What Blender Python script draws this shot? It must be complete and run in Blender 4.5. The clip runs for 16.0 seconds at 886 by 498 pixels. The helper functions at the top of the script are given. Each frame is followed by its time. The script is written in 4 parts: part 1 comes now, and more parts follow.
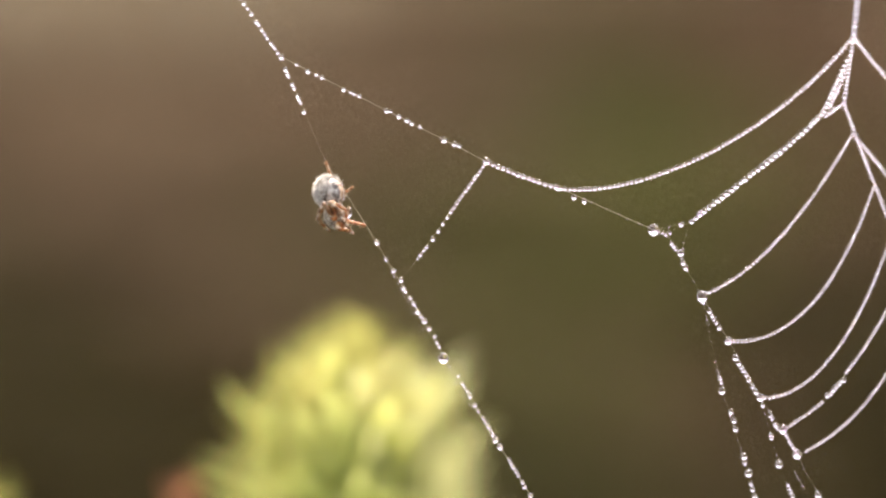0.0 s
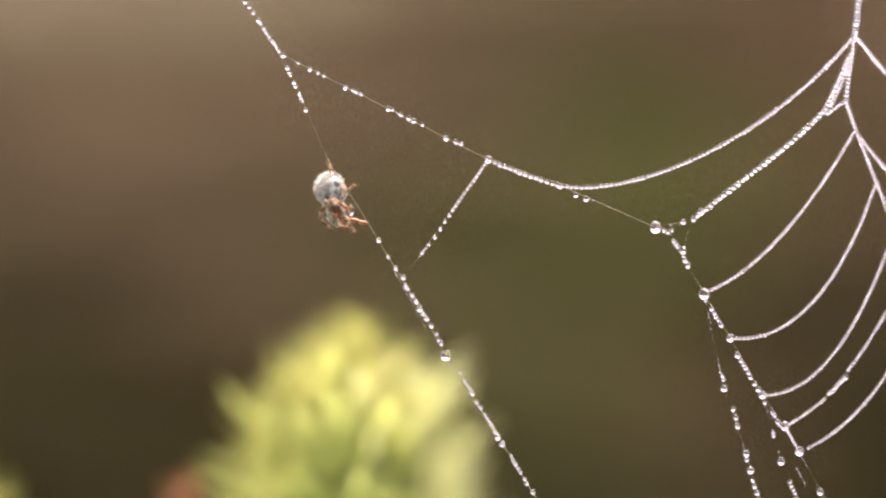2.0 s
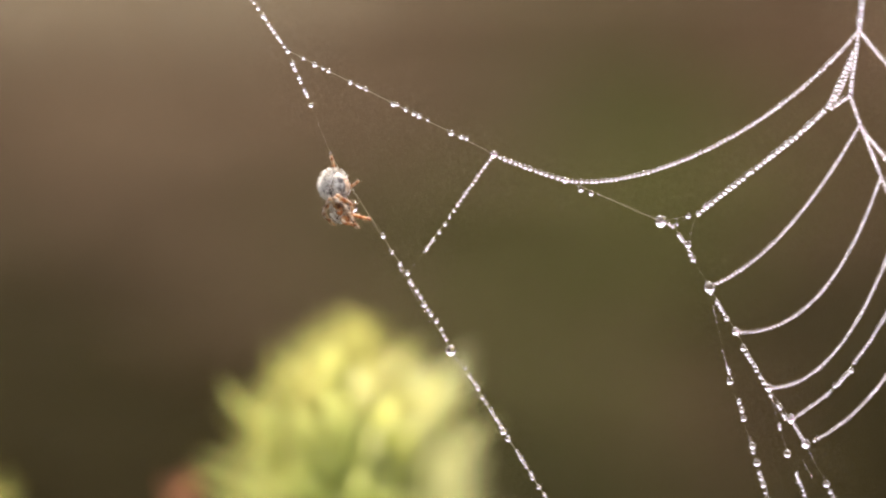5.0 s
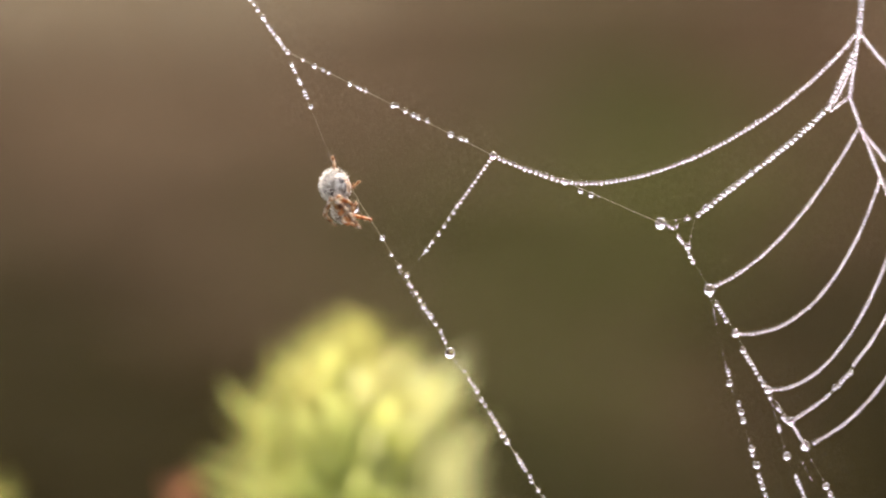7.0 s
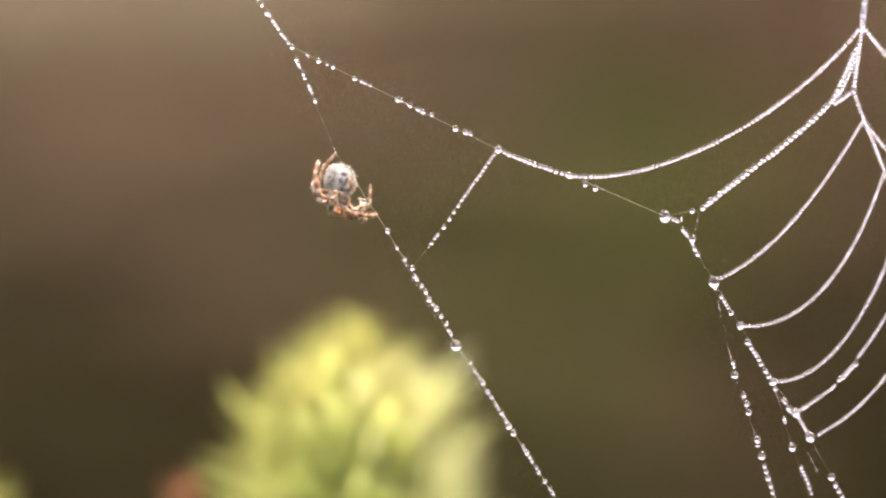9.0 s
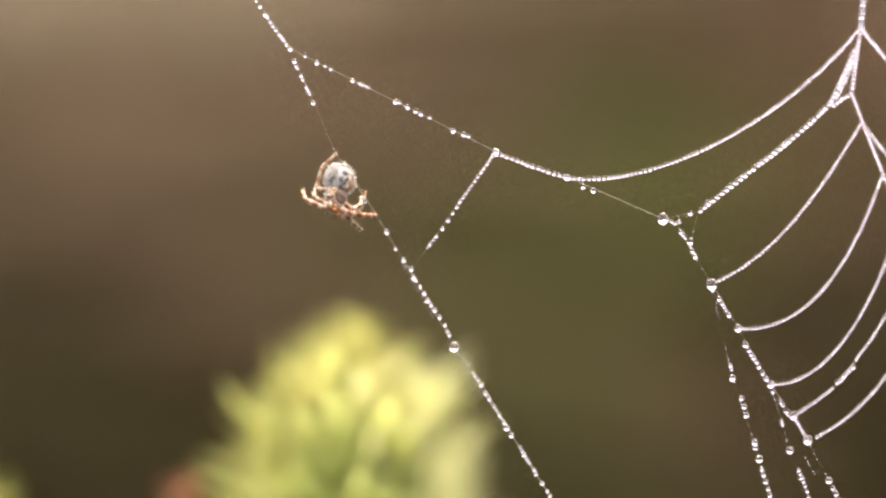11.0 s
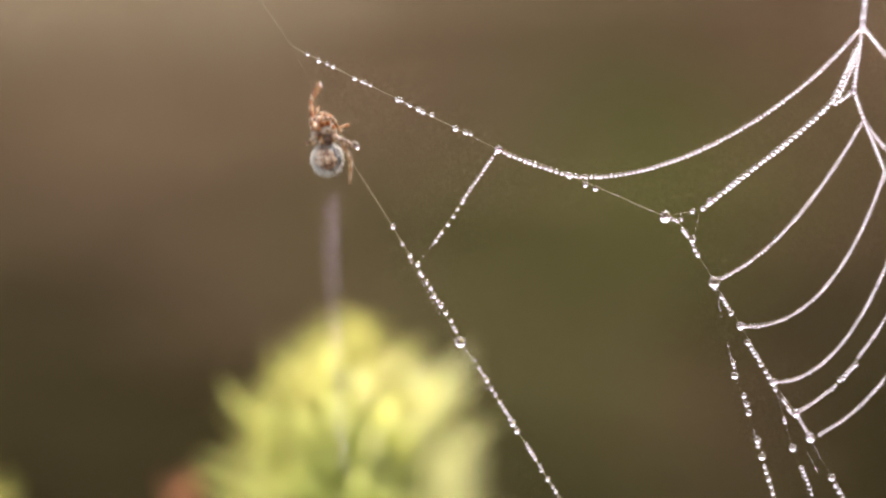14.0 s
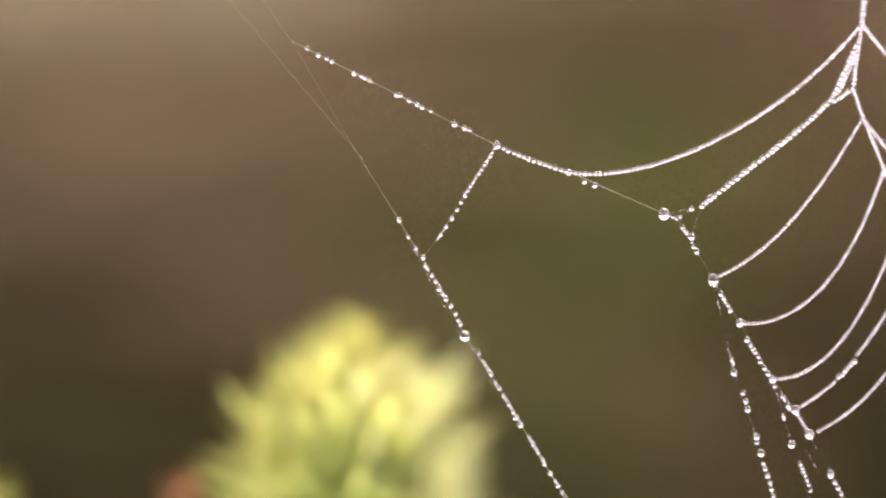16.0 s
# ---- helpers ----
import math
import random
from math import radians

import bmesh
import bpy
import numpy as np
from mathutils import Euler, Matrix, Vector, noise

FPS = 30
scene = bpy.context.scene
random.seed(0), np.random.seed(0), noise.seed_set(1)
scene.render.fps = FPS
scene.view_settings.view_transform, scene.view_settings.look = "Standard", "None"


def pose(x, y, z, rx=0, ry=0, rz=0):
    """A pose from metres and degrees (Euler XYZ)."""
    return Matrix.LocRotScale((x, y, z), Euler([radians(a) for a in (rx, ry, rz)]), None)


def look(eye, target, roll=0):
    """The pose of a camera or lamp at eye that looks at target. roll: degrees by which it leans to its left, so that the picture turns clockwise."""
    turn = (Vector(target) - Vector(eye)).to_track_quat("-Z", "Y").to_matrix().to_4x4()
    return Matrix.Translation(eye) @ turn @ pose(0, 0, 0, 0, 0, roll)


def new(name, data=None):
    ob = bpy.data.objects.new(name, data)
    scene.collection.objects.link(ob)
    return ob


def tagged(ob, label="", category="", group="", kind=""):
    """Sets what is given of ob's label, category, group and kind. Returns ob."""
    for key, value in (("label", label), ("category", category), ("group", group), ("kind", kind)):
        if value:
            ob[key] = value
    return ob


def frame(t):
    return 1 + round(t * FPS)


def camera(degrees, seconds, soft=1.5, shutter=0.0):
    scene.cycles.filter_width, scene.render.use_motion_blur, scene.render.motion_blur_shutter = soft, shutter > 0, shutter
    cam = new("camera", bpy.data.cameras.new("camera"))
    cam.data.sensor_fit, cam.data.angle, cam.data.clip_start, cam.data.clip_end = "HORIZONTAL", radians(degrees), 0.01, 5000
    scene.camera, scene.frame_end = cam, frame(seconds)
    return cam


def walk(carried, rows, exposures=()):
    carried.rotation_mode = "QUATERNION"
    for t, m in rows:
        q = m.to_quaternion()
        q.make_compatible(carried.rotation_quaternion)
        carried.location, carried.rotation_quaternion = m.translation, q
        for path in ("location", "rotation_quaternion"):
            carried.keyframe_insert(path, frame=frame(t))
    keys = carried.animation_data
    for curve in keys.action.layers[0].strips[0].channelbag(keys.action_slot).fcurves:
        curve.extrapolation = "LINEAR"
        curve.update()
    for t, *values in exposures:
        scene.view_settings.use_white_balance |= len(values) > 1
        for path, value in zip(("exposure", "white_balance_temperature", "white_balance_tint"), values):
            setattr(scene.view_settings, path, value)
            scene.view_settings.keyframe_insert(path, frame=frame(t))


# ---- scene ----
# ---- camera: fixed, close to the web, looking slightly down ----
cam = camera(14.895, 16.0, 2.4, 0.95)
TILT = radians(12)
MIDDLE = Vector((0.0, 0.0, 0.45))                       # middle of the web's plane
AHEAD = Vector((0.0, math.cos(TILT), -math.sin(TILT)))
EYE = MIDDLE - 0.30 * AHEAD
walk(cam, [(0.0, look(EYE, MIDDLE)), (16.0, look(EYE, MIDDLE))], [(0.0, 2.15), (8.0, 2.15), (9.0, 2.2), (12.0, 2.23), (16.0, 2.25)])
cam.data.dof.use_dof = True
cam.data.dof.focus_distance = 0.300
cam.data.dof.aperture_fstop = cam.data.lens / 17.0       # an opening of 17 mm

# ---- world and sun: bright hazy morning ----
world = bpy.data.worlds.new("sky")
scene.world = world
world.use_nodes = True
wn = world.node_tree.nodes
sky = wn.new("ShaderNodeTexSky")
sky.sky_type = "NISHITA"
sky.sun_disc = False
SUN_UP, SUN_TURN = radians(55), radians(8)
sky.sun_elevation, sky.sun_rotation = SUN_UP, SUN_TURN
sky.dust_density = 4.0
sky.air_density = 1.0
wn["Background"].inputs["Strength"].default_value = 0.15
haze = wn.new("ShaderNodeHueSaturation")
haze.inputs["Saturation"].default_value = 0.2
world.node_tree.links.new(sky.outputs[0], haze.inputs["Color"])
world.node_tree.links.new(haze.outputs[0], wn["Background"].inputs["Color"])
sun = new("sun", bpy.data.lights.new("sun", "SUN"))
sun.data.energy, sun.data.angle, sun.data.color = 2.1, radians(28), (1.0, 0.80, 0.60)
sun_way = Vector((math.sin(SUN_TURN) * math.cos(SUN_UP), math.cos(SUN_TURN) * math.cos(SUN_UP), math.sin(SUN_UP)))
sun.matrix_world = look(sun_way * 30, (0, 0, 0))


# ---- materials ----
def material(name):
    m = bpy.data.materials.new(name)
    m.use_nodes = True
    return m, m.node_tree.nodes, m.node_tree.links, m.node_tree.nodes["Principled BSDF"]


def ramp(nodes, stops):
    r = nodes.new("ShaderNodeValToRGB")
    while len(r.color_ramp.elements) < len(stops):
        r.color_ramp.elements.new(0.5)
    for e, (p, c) in zip(r.color_ramp.elements, stops):
        e.position, e.color = p, (*c, 1)
    return r


def noisy(name, scale, stops, rough=0.7, bump=0.0, fine=6.0, coords="Object", spec=0.5, thin=0.0, thin_tint=(1, 1, 1)):
    """Colour from two sizes of noise, with a fine relief; thin: the share of light let through."""
    m, n, l, p = material(name)
    tc = n.new("ShaderNodeTexCoord")
    big, small = n.new("ShaderNodeTexNoise"), n.new("ShaderNodeTexNoise")
    big.inputs["Scale"].default_value, small.inputs["Scale"].default_value = scale, scale * fine
    big.inputs["Detail"].default_value, small.inputs["Detail"].default_value = 3, 4
    mix = n.new("ShaderNodeMath")
    mix.operation = "MULTIPLY_ADD"
    l.new(tc.outputs[coords], big.inputs["Vector"])
    l.new(tc.outputs[coords], small.inputs["Vector"])
    l.new(small.outputs["Fac"], mix.inputs[0])
    mix.inputs[1].default_value = 0.5
    half = n.new("ShaderNodeMath")
    half.operation = "MULTIPLY"
    half.inputs[1].default_value = 0.5
    l.new(big.outputs["Fac"], half.inputs[0])
    l.new(half.outputs[0], mix.inputs[2])
    r = ramp(n, stops)
    l.new(mix.outputs[0], r.inputs[0])
    l.new(r.outputs[0], p.inputs["Base Color"])
    p.inputs["Roughness"].default_value = rough
    p.inputs["Specular IOR Level"].default_value = spec
    if bump:
        b = n.new("ShaderNodeBump")
        b.inputs["Strength"].default_value = bump
        b.inputs["Distance"].default_value = 0.3 / scale
        l.new(small.outputs["Fac"], b.inputs["Height"])
        l.new(b.outputs[0], p.inputs["Normal"])
    if thin:
        tr, ms = n.new("ShaderNodeBsdfTranslucent"), n.new("ShaderNodeMixShader")
        tint = n.new("ShaderNodeMix")
        tint.data_type, tint.blend_type = "RGBA", "MULTIPLY"
        tint.inputs["Factor"].default_value = 1.0
        l.new(r.outputs[0], tint.inputs["A"])
        tint.inputs["B"].default_value = (*thin_tint, 1)
        l.new(tint.outputs["Result"], tr.inputs["Color"])
        ms.inputs[0].default_value = thin
        l.new(p.outputs[0], ms.inputs[1])
        l.new(tr.outputs[0], ms.inputs[2])
        l.new(ms.outputs[0], n["Material Output"].inputs["Surface"])
    return m


def water(name, rough, tint=(1, 1, 1)):
    m, n, l, p = material(name)
    p.inputs["Base Color"].default_value = (*tint, 1)
    p.inputs["Roughness"].default_value = rough
    p.inputs["IOR"].default_value = 1.33
    p.inputs["Transmission Weight"].default_value = 1.0
    return m


WATER = water("water", 0.2, (0.78, 0.70, 0.78))
DEW = water("fine_dew", 0.2, (0.77, 0.665, 0.73))
SILK = noisy("silk", 9000, [(0.3, (0.42, 0.37, 0.26)), (0.7, (0.60, 0.55, 0.44))], 0.4, thin=0.4)
SOIL = noisy("moor_soil", 2.5, [(0.3, (0.0226, 0.0158, 0.0072)), (0.45, (0.0407, 0.0286, 0.0141)), (0.55, (0.0494, 0.0437, 0.0192)), (0.7, (0.0726, 0.0572, 0.0315))], 0.9, 0.6, 14, spec=0.04)
TAN = noisy("dry_bracken", 30, [(0.3, (0.2124, 0.1656, 0.1100)), (0.7, (0.3034, 0.2510, 0.1813))], 0.8, thin=0.3, spec=0.04)
BROWN = noisy("brown_heather", 30, [(0.3, (0.0890, 0.0603, 0.0348)), (0.7, (0.1443, 0.1006, 0.0618))], 0.8, thin=0.2, spec=0.04)
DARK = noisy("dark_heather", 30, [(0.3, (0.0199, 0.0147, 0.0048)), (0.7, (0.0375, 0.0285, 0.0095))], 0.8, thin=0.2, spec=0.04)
MOSS = noisy("moor_grass", 30, [(0.3, (0.0577, 0.0540, 0.0176)), (0.7, (0.0940, 0.0882, 0.0314))], 0.8, thin=0.3, spec=0.04)
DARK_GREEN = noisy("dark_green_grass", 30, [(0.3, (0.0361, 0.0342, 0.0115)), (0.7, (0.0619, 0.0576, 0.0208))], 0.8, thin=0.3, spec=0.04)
RED_BROWN = noisy("red_brown_heather", 30, [(0.3, (0.0800, 0.0503, 0.0292)), (0.7, (0.1232, 0.0801, 0.0481))], 0.8, thin=0.2, spec=0.04)
STEM = noisy("woody_stem", 200, [(0.3, (0.12, 0.07, 0.035)), (0.7, (0.22, 0.14, 0.07))], 0.8, 0.5)
# Leaf tones offset light: yellow dulled for the sunlit top, green lightened for shade.
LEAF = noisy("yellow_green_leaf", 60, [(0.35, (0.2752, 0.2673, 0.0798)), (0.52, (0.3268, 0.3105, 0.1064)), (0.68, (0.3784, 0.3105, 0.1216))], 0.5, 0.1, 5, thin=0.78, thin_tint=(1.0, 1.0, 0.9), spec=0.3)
SHADE_FILL_LEAF = noisy("shade_fill_pale_green_leaf", 60, [(0.35, (0.53, 0.57, 0.17)), (0.52, (0.61, 0.62, 0.23)), (0.68, (0.68, 0.60, 0.30))], 0.5, 0.1, 5, thin=0.8, thin_tint=(1.0, 1.0, 0.95), spec=0.3)
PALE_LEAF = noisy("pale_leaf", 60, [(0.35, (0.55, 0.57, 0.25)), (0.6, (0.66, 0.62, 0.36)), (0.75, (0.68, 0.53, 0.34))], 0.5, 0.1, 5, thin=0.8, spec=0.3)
RED_LEAF = noisy("reddish_leaf", 60, [(0.35, (0.20, 0.085, 0.045)), (0.65, (0.32, 0.16, 0.09))], 0.5, thin=0.35, spec=0.3)
DARK_SKIN = noisy("dark_spider_skin", 2500, [(0.38, (0.03, 0.017, 0.012)), (0.5, (0.10, 0.055, 0.038)), (0.62, (0.24, 0.15, 0.10))], 0.6, 0.4, spec=0.2)
CHEST = noisy("chest_skin", 1800, [(0.41, (0.06, 0.033, 0.02)), (0.46, (0.22, 0.155, 0.105)), (0.53, (0.42, 0.35, 0.275)), (0.60, (0.66, 0.60, 0.52))], 0.6, 0.5, spec=0.25)
HAIR = noisy("pale_hair", 4000, [(0.3, (0.72, 0.67, 0.61)), (0.7, (0.88, 0.85, 0.81))], 0.5, thin=0.45)
EYE_BLACK = noisy("eye_black", 5000, [(0.3, (0.008, 0.007, 0.007)), (0.7, (0.015, 0.012, 0.012))], 0.1)


def abdomen_material():
    """Speckled grey-white, with a brown mottled patch under the belly that has a ragged edge."""
    m, n, l, p = material("abdomen_skin")
    tc, sep = n.new("ShaderNodeTexCoord"), n.new("ShaderNodeSeparateXYZ")
    l.new(tc.outputs["Object"], sep.inputs[0])
    big, small = n.new("ShaderNodeTexNoise"), n.new("ShaderNodeTexNoise")
    big.inputs["Scale"].default_value, small.inputs["Scale"].default_value = 1700, 7500
    for t in (big, small):
        l.new(tc.outputs["Object"], t.inputs["Vector"])

    def calc(op, a, b, c=None):
        k = n.new("ShaderNodeMath")
        k.operation = op
        for slot, value in enumerate((a, b, c)):
            if value is None:
                continue
            if isinstance(value, float):
                k.inputs[slot].default_value = value
            else:
                l.new(value, k.inputs[slot])
        return k.outputs[0]
    tone = calc("MULTIPLY_ADD", small.outputs["Fac"], 0.4, calc("MULTIPLY", big.outputs["Fac"], 0.6))
    skin = ramp(n, [(0.42, (0.035, 0.023, 0.019)), (0.47, (0.14, 0.105, 0.088)), (0.52, (0.27, 0.225, 0.20)), (0.57, (0.46, 0.42, 0.39))])
    belly = ramp(n, [(0.42, (0.10, 0.042, 0.025)), (0.47, (0.30, 0.16, 0.09)), (0.52, (0.46, 0.29, 0.18)), (0.58, (0.66, 0.53, 0.42))])
    stripe = ramp(n, [(0.44, (0.10, 0.05, 0.035)), (0.58, (0.30, 0.20, 0.14))])
    slate = ramp(n, [(0.44, (0.018, 0.014, 0.015)), (0.58, (0.12, 0.09, 0.085))])
    smooth = ramp(n, [(0.42, (0.05, 0.035, 0.030)), (0.47, (0.13, 0.103, 0.09)), (0.52, (0.22, 0.19, 0.17)), (0.58, (0.36, 0.33, 0.31))])
    for r in (skin, belly, stripe, slate, smooth):
        l.new(tone, r.inputs[0])

    def patch(x, y, rx, ry, ragged):
        """One inside an ellipse of the underside with a ragged edge, nought outside."""
        ex = calc("DIVIDE", calc("SUBTRACT", sep.outputs["X"], x * 0.00005), rx * 0.00005)
        ey = calc("DIVIDE", calc("SUBTRACT", sep.outputs["Y"], y * 0.00005), ry * 0.00005)
        far = calc("ADD", calc("MULTIPLY", ex, ex), calc("MULTIPLY", ey, ey))
        far = calc("ADD", far, calc("MULTIPLY", big.outputs["Fac"], ragged))
        edge = n.new("ShaderNodeMapRange")
        edge.inputs["From Min"].default_value, edge.inputs["From Max"].default_value = 1.15 + 0.5 * ragged, 0.75 + 0.5 * ragged
        l.new(far, edge.inputs["Value"])
        return calc("MULTIPLY", edge.outputs[0], under.outputs[0])

    def lay(below, above, where):
        k = n.new("ShaderNodeMix")
        k.data_type = "RGBA"
        l.new(where, k.inputs["Factor"])
        l.new(below, k.inputs["A"])
        l.new(above, k.inputs["B"])
        return k.outputs["Result"]
    under = n.new("ShaderNodeMapRange")
    under.inputs["From Min"].default_value, under.inputs["From Max"].default_value = 8.0 * 0.00005, 0.0
    l.new(sep.outputs["Z"], under.inputs["Value"])
    colour = lay(skin.outputs[0], smooth.outputs[0], patch(4.0, -45.0, 27.0, 29.0, 0.6))
    colour = lay(colour, belly.outputs[0], patch(12.0, -42.0, 18.0, 19.0, 1.0))
    for tone_ramp, x, y, rx, ry in ((stripe, 6.0, -44.0, 1.8, 11.0), (stripe, 17.0, -43.0, 1.8, 12.0), (stripe, 10.0, -24.0, 7.0, 5.0), (slate, -11.0, -49.0, 5.0, 6.5), (slate, -4.0, -35.0, 3.0, 9.0)):
        colour = lay(colour, tone_ramp.outputs[0], patch(x, y, rx, ry, 0.5))
    l.new(colour, p.inputs["Base Color"])
    p.inputs["Roughness"].default_value = 0.5
    b = n.new("ShaderNodeBump")
    b.inputs["Strength"].default_value, b.inputs["Distance"].default_value = 0.7, 0.00010
    l.new(tone, b.inputs["Height"])
    l.new(b.outputs[0], p.inputs["Normal"])
    p.inputs["Subsurface Weight"].default_value = 0.12
    p.inputs["Subsurface Radius"].default_value = (1.0, 0.7, 0.5)
    p.inputs["Subsurface Scale"].default_value = 0.0010
    return m


ABDOMEN = abdomen_material()


def leg_material(name, within, without):
    """Banded with cream along the limb, paler or duller on the outer side, letting light through."""
    m, n, l, p = material(name)
    tc, sep = n.new("ShaderNodeTexCoord"), n.new("ShaderNodeSeparateXYZ")
    l.new(tc.outputs["Object"], sep.inputs[0])
    wave = n.new("ShaderNodeMath")
    wave.operation = "MULTIPLY"
    wave.inputs[1].default_value = 2 * math.pi / 0.00105
    l.new(sep.outputs["Y"], wave.inputs[0])
    sine = n.new("ShaderNodeMath")
    sine.operation = "SINE"
    l.new(wave.outputs[0], sine.inputs[0])
    spots = n.new("ShaderNodeTexNoise")
    spots.inputs["Scale"].default_value = 3500
    l.new(tc.outputs["Object"], spots.inputs["Vector"])
    add = n.new("ShaderNodeMath")
    add.operation = "MULTIPLY_ADD"
    add.inputs[1].default_value = 0.12
    l.new(sine.outputs[0], add.inputs[0])
    l.new(spots.outputs["Fac"], add.inputs[2])
    inner, outer = ramp(n, within), ramp(n, without)
    l.new(add.outputs[0], inner.inputs[0])
    l.new(add.outputs[0], outer.inputs[0])
    side = n.new("ShaderNodeMapRange")
    side.inputs["From Min"].default_value, side.inputs["From Max"].default_value = -1.0 * 0.00005, 3.0 * 0.00005
    l.new(sep.outputs["Z"], side.inputs["Value"])
    both = n.new("ShaderNodeMix")
    both.data_type = "RGBA"
    l.new(side.outputs[0], both.inputs["Factor"])
    l.new(inner.outputs[0], both.inputs["A"])
    l.new(outer.outputs[0], both.inputs["B"])
    l.new(both.outputs["Result"], p.inputs["Base Color"])
    p.inputs["Roughness"].default_value = 0.4
    tr, ms = n.new("ShaderNodeBsdfTranslucent"), n.new("ShaderNodeMixShader")
    l.new(both.outputs["Result"], tr.inputs["Color"])
    ms.inputs[0].default_value = 0.25
    p.inputs["Subsurface Weight"].default_value = 0.25
    p.inputs["Subsurface Radius"].default_value = (1.0, 0.6, 0.35)
    p.inputs["Subsurface Scale"].default_value = 0.0004
    l.new(p.outputs[0], ms.inputs[1])
    l.new(tr.outputs[0], ms.inputs[2])
    l.new(ms.outputs[0], n["Material Output"].inputs["Surface"])
    return m


LEG = leg_material("banded_leg", [(0.3, (0.295, 0.070, 0.018)), (0.45, (0.468, 0.161, 0.043)), (0.56, (0.538, 0.269, 0.102)), (0.68, (0.642, 0.476, 0.336))],
                   [(0.36, (0.088, 0.029, 0.013)), (0.46, (0.291, 0.119, 0.048)), (0.56, (0.421, 0.230, 0.115)), (0.68, (0.567, 0.416, 0.307))])
PALE_LEG = leg_material("pale_leg", [(0.32, (0.277, 0.100, 0.032)), (0.44, (0.408, 0.208, 0.080)), (0.53, (0.503, 0.346, 0.197)), (0.66, (0.607, 0.484, 0.379))],
                        [(0.37, (0.073, 0.030, 0.016)), (0.46, (0.259, 0.132, 0.068)), (0.55, (0.421, 0.280, 0.177)), (0.67, (0.550, 0.437, 0.361))])


# ---- building helpers ----
def part(name, bm, mat, parent=None, label="", kind="", smooth=True):
    me = bpy.data.meshes.new(name)
    bm.to_mesh(me)
    bm.free()
    if smooth:
        me.polygons.foreach_set("use_smooth", [True] * len(me.polygons))
    me.materials.append(mat)
    ob = new(name, me)
    if parent is not None:
        ob.parent = parent
    return tagged(ob, label, kind=kind)


def raw(name, verts, faces, mat, parent=None, label="", kind="", smooth=True):
    """One mesh from computed vertices and faces."""
    me = bpy.data.meshes.new(name)
    me.from_pydata([tuple(v) for v in verts], [], faces)
    if smooth:
        me.polygons.foreach_set("use_smooth", [True] * len(me.polygons))
    me.materials.append(mat)
    ob = new(name, me)
    if parent is not None:
        ob.parent = parent
    return tagged(ob, label, kind=kind)


def tube(verts, faces, points, radii, sides=6):
    """Add a tapered tube along the points to verts and faces."""
    start = len(verts)
    for i, p in enumerate(points):
        a, b = points[max(i - 1, 0)], points[min(i + 1, len(points) - 1)]
        d = (b - a).normalized()
        side = d.cross(Vector((0.31, 0.83, 0.47))).normalized()
        up = d.cross(side)
        for k in range(sides):
            g = 2 * math.pi * k / sides
            verts.append(p + (side * math.cos(g) + up * math.sin(g)) * radii[i])
    for i in range(len(points) - 1):
        for k in range(sides):
            j = (k + 1) % sides
            o = start + i * sides
            faces.append((o + k, o + j, o + sides + j, o + sides + k))
    faces.append(tuple(start + k for k in reversed(range(sides))))
    faces.append(tuple(start + (len(points) - 1) * sides + k for k in range(sides)))


def ball_data(rings, sides):
    verts, faces = [Vector((0, 0, 1))], []
    for i in range(1, rings):
        a = math.pi * i / rings
        for k in range(sides):
            g = 2 * math.pi * k / sides
            verts.append(Vector((math.sin(a) * math.cos(g), math.sin(a) * math.sin(g), math.cos(a))))
    verts.append(Vector((0, 0, -1)))
    last = len(verts) - 1
    for k in range(sides):
        j = (k + 1) % sides
        faces.append((0, 1 + k, 1 + j))
        for i in range(rings - 2):
            o = 1 + i * sides
            faces.append((o + k, o + sides + k, o + sides + j, o + j))
        o = 1 + (rings - 2) * sides
        faces.append((o + k, last, o + j))
    return verts, faces


BALL_V, BALL_F = ball_data(10, 14)
BEAD_V, BEAD_F = ball_data(7, 9)


def add_ball(verts, faces, centre, size, source=(BEAD_V, BEAD_F)):
    o = len(verts)
    sx, sy, sz = size if hasattr(size, "__len__") else (size, size, size)
    verts.extend(Vector((v.x * sx, v.y * sy, v.z * sz)) + centre for v in source[0])
    faces.extend(tuple(o + i for i in f) for f in source[1])


drop_mesh = bpy.data.meshes.new("dewdrop")
drop_mesh.from_pydata([tuple(v) for v in BALL_V], [], BALL_F)
drop_mesh.polygons.foreach_set("use_smooth", [True] * len(drop_mesh.polygons))
drop_mesh.materials.append(WATER)

# ---- ground ----
def lift(x, y):
    """Height of the moor: level near the web, gently rolling further off."""
    d = math.hypot(x, y)
    return 0.02 * noise.noise((x * 1.3, y * 1.3, 0)) + min(d / 40, 1.0) * 0.8 * noise.noise((x * 0.03, y * 0.03, 4))


def make_ground():
    steps = [0.0]
    s = 0.15
    while steps[-1] < 900:
        steps.append(steps[-1] + s)
        s *= 1.11
    axis = [-v for v in reversed(steps[1:])] + steps
    n = len(axis)
    verts = [(x, y + 2.0, lift(x, y + 2.0)) for y in axis for x in axis]
    faces = [(j * n + i, j * n + i + 1, (j + 1) * n + i + 1, (j + 1) * n + i) for j in range(n - 1) for i in range(n - 1)]
    g = raw("ground", verts, faces, SOIL)
    tagged(g, "brown peaty moorland ground with low plants", "ground", kind="structure")


make_ground()


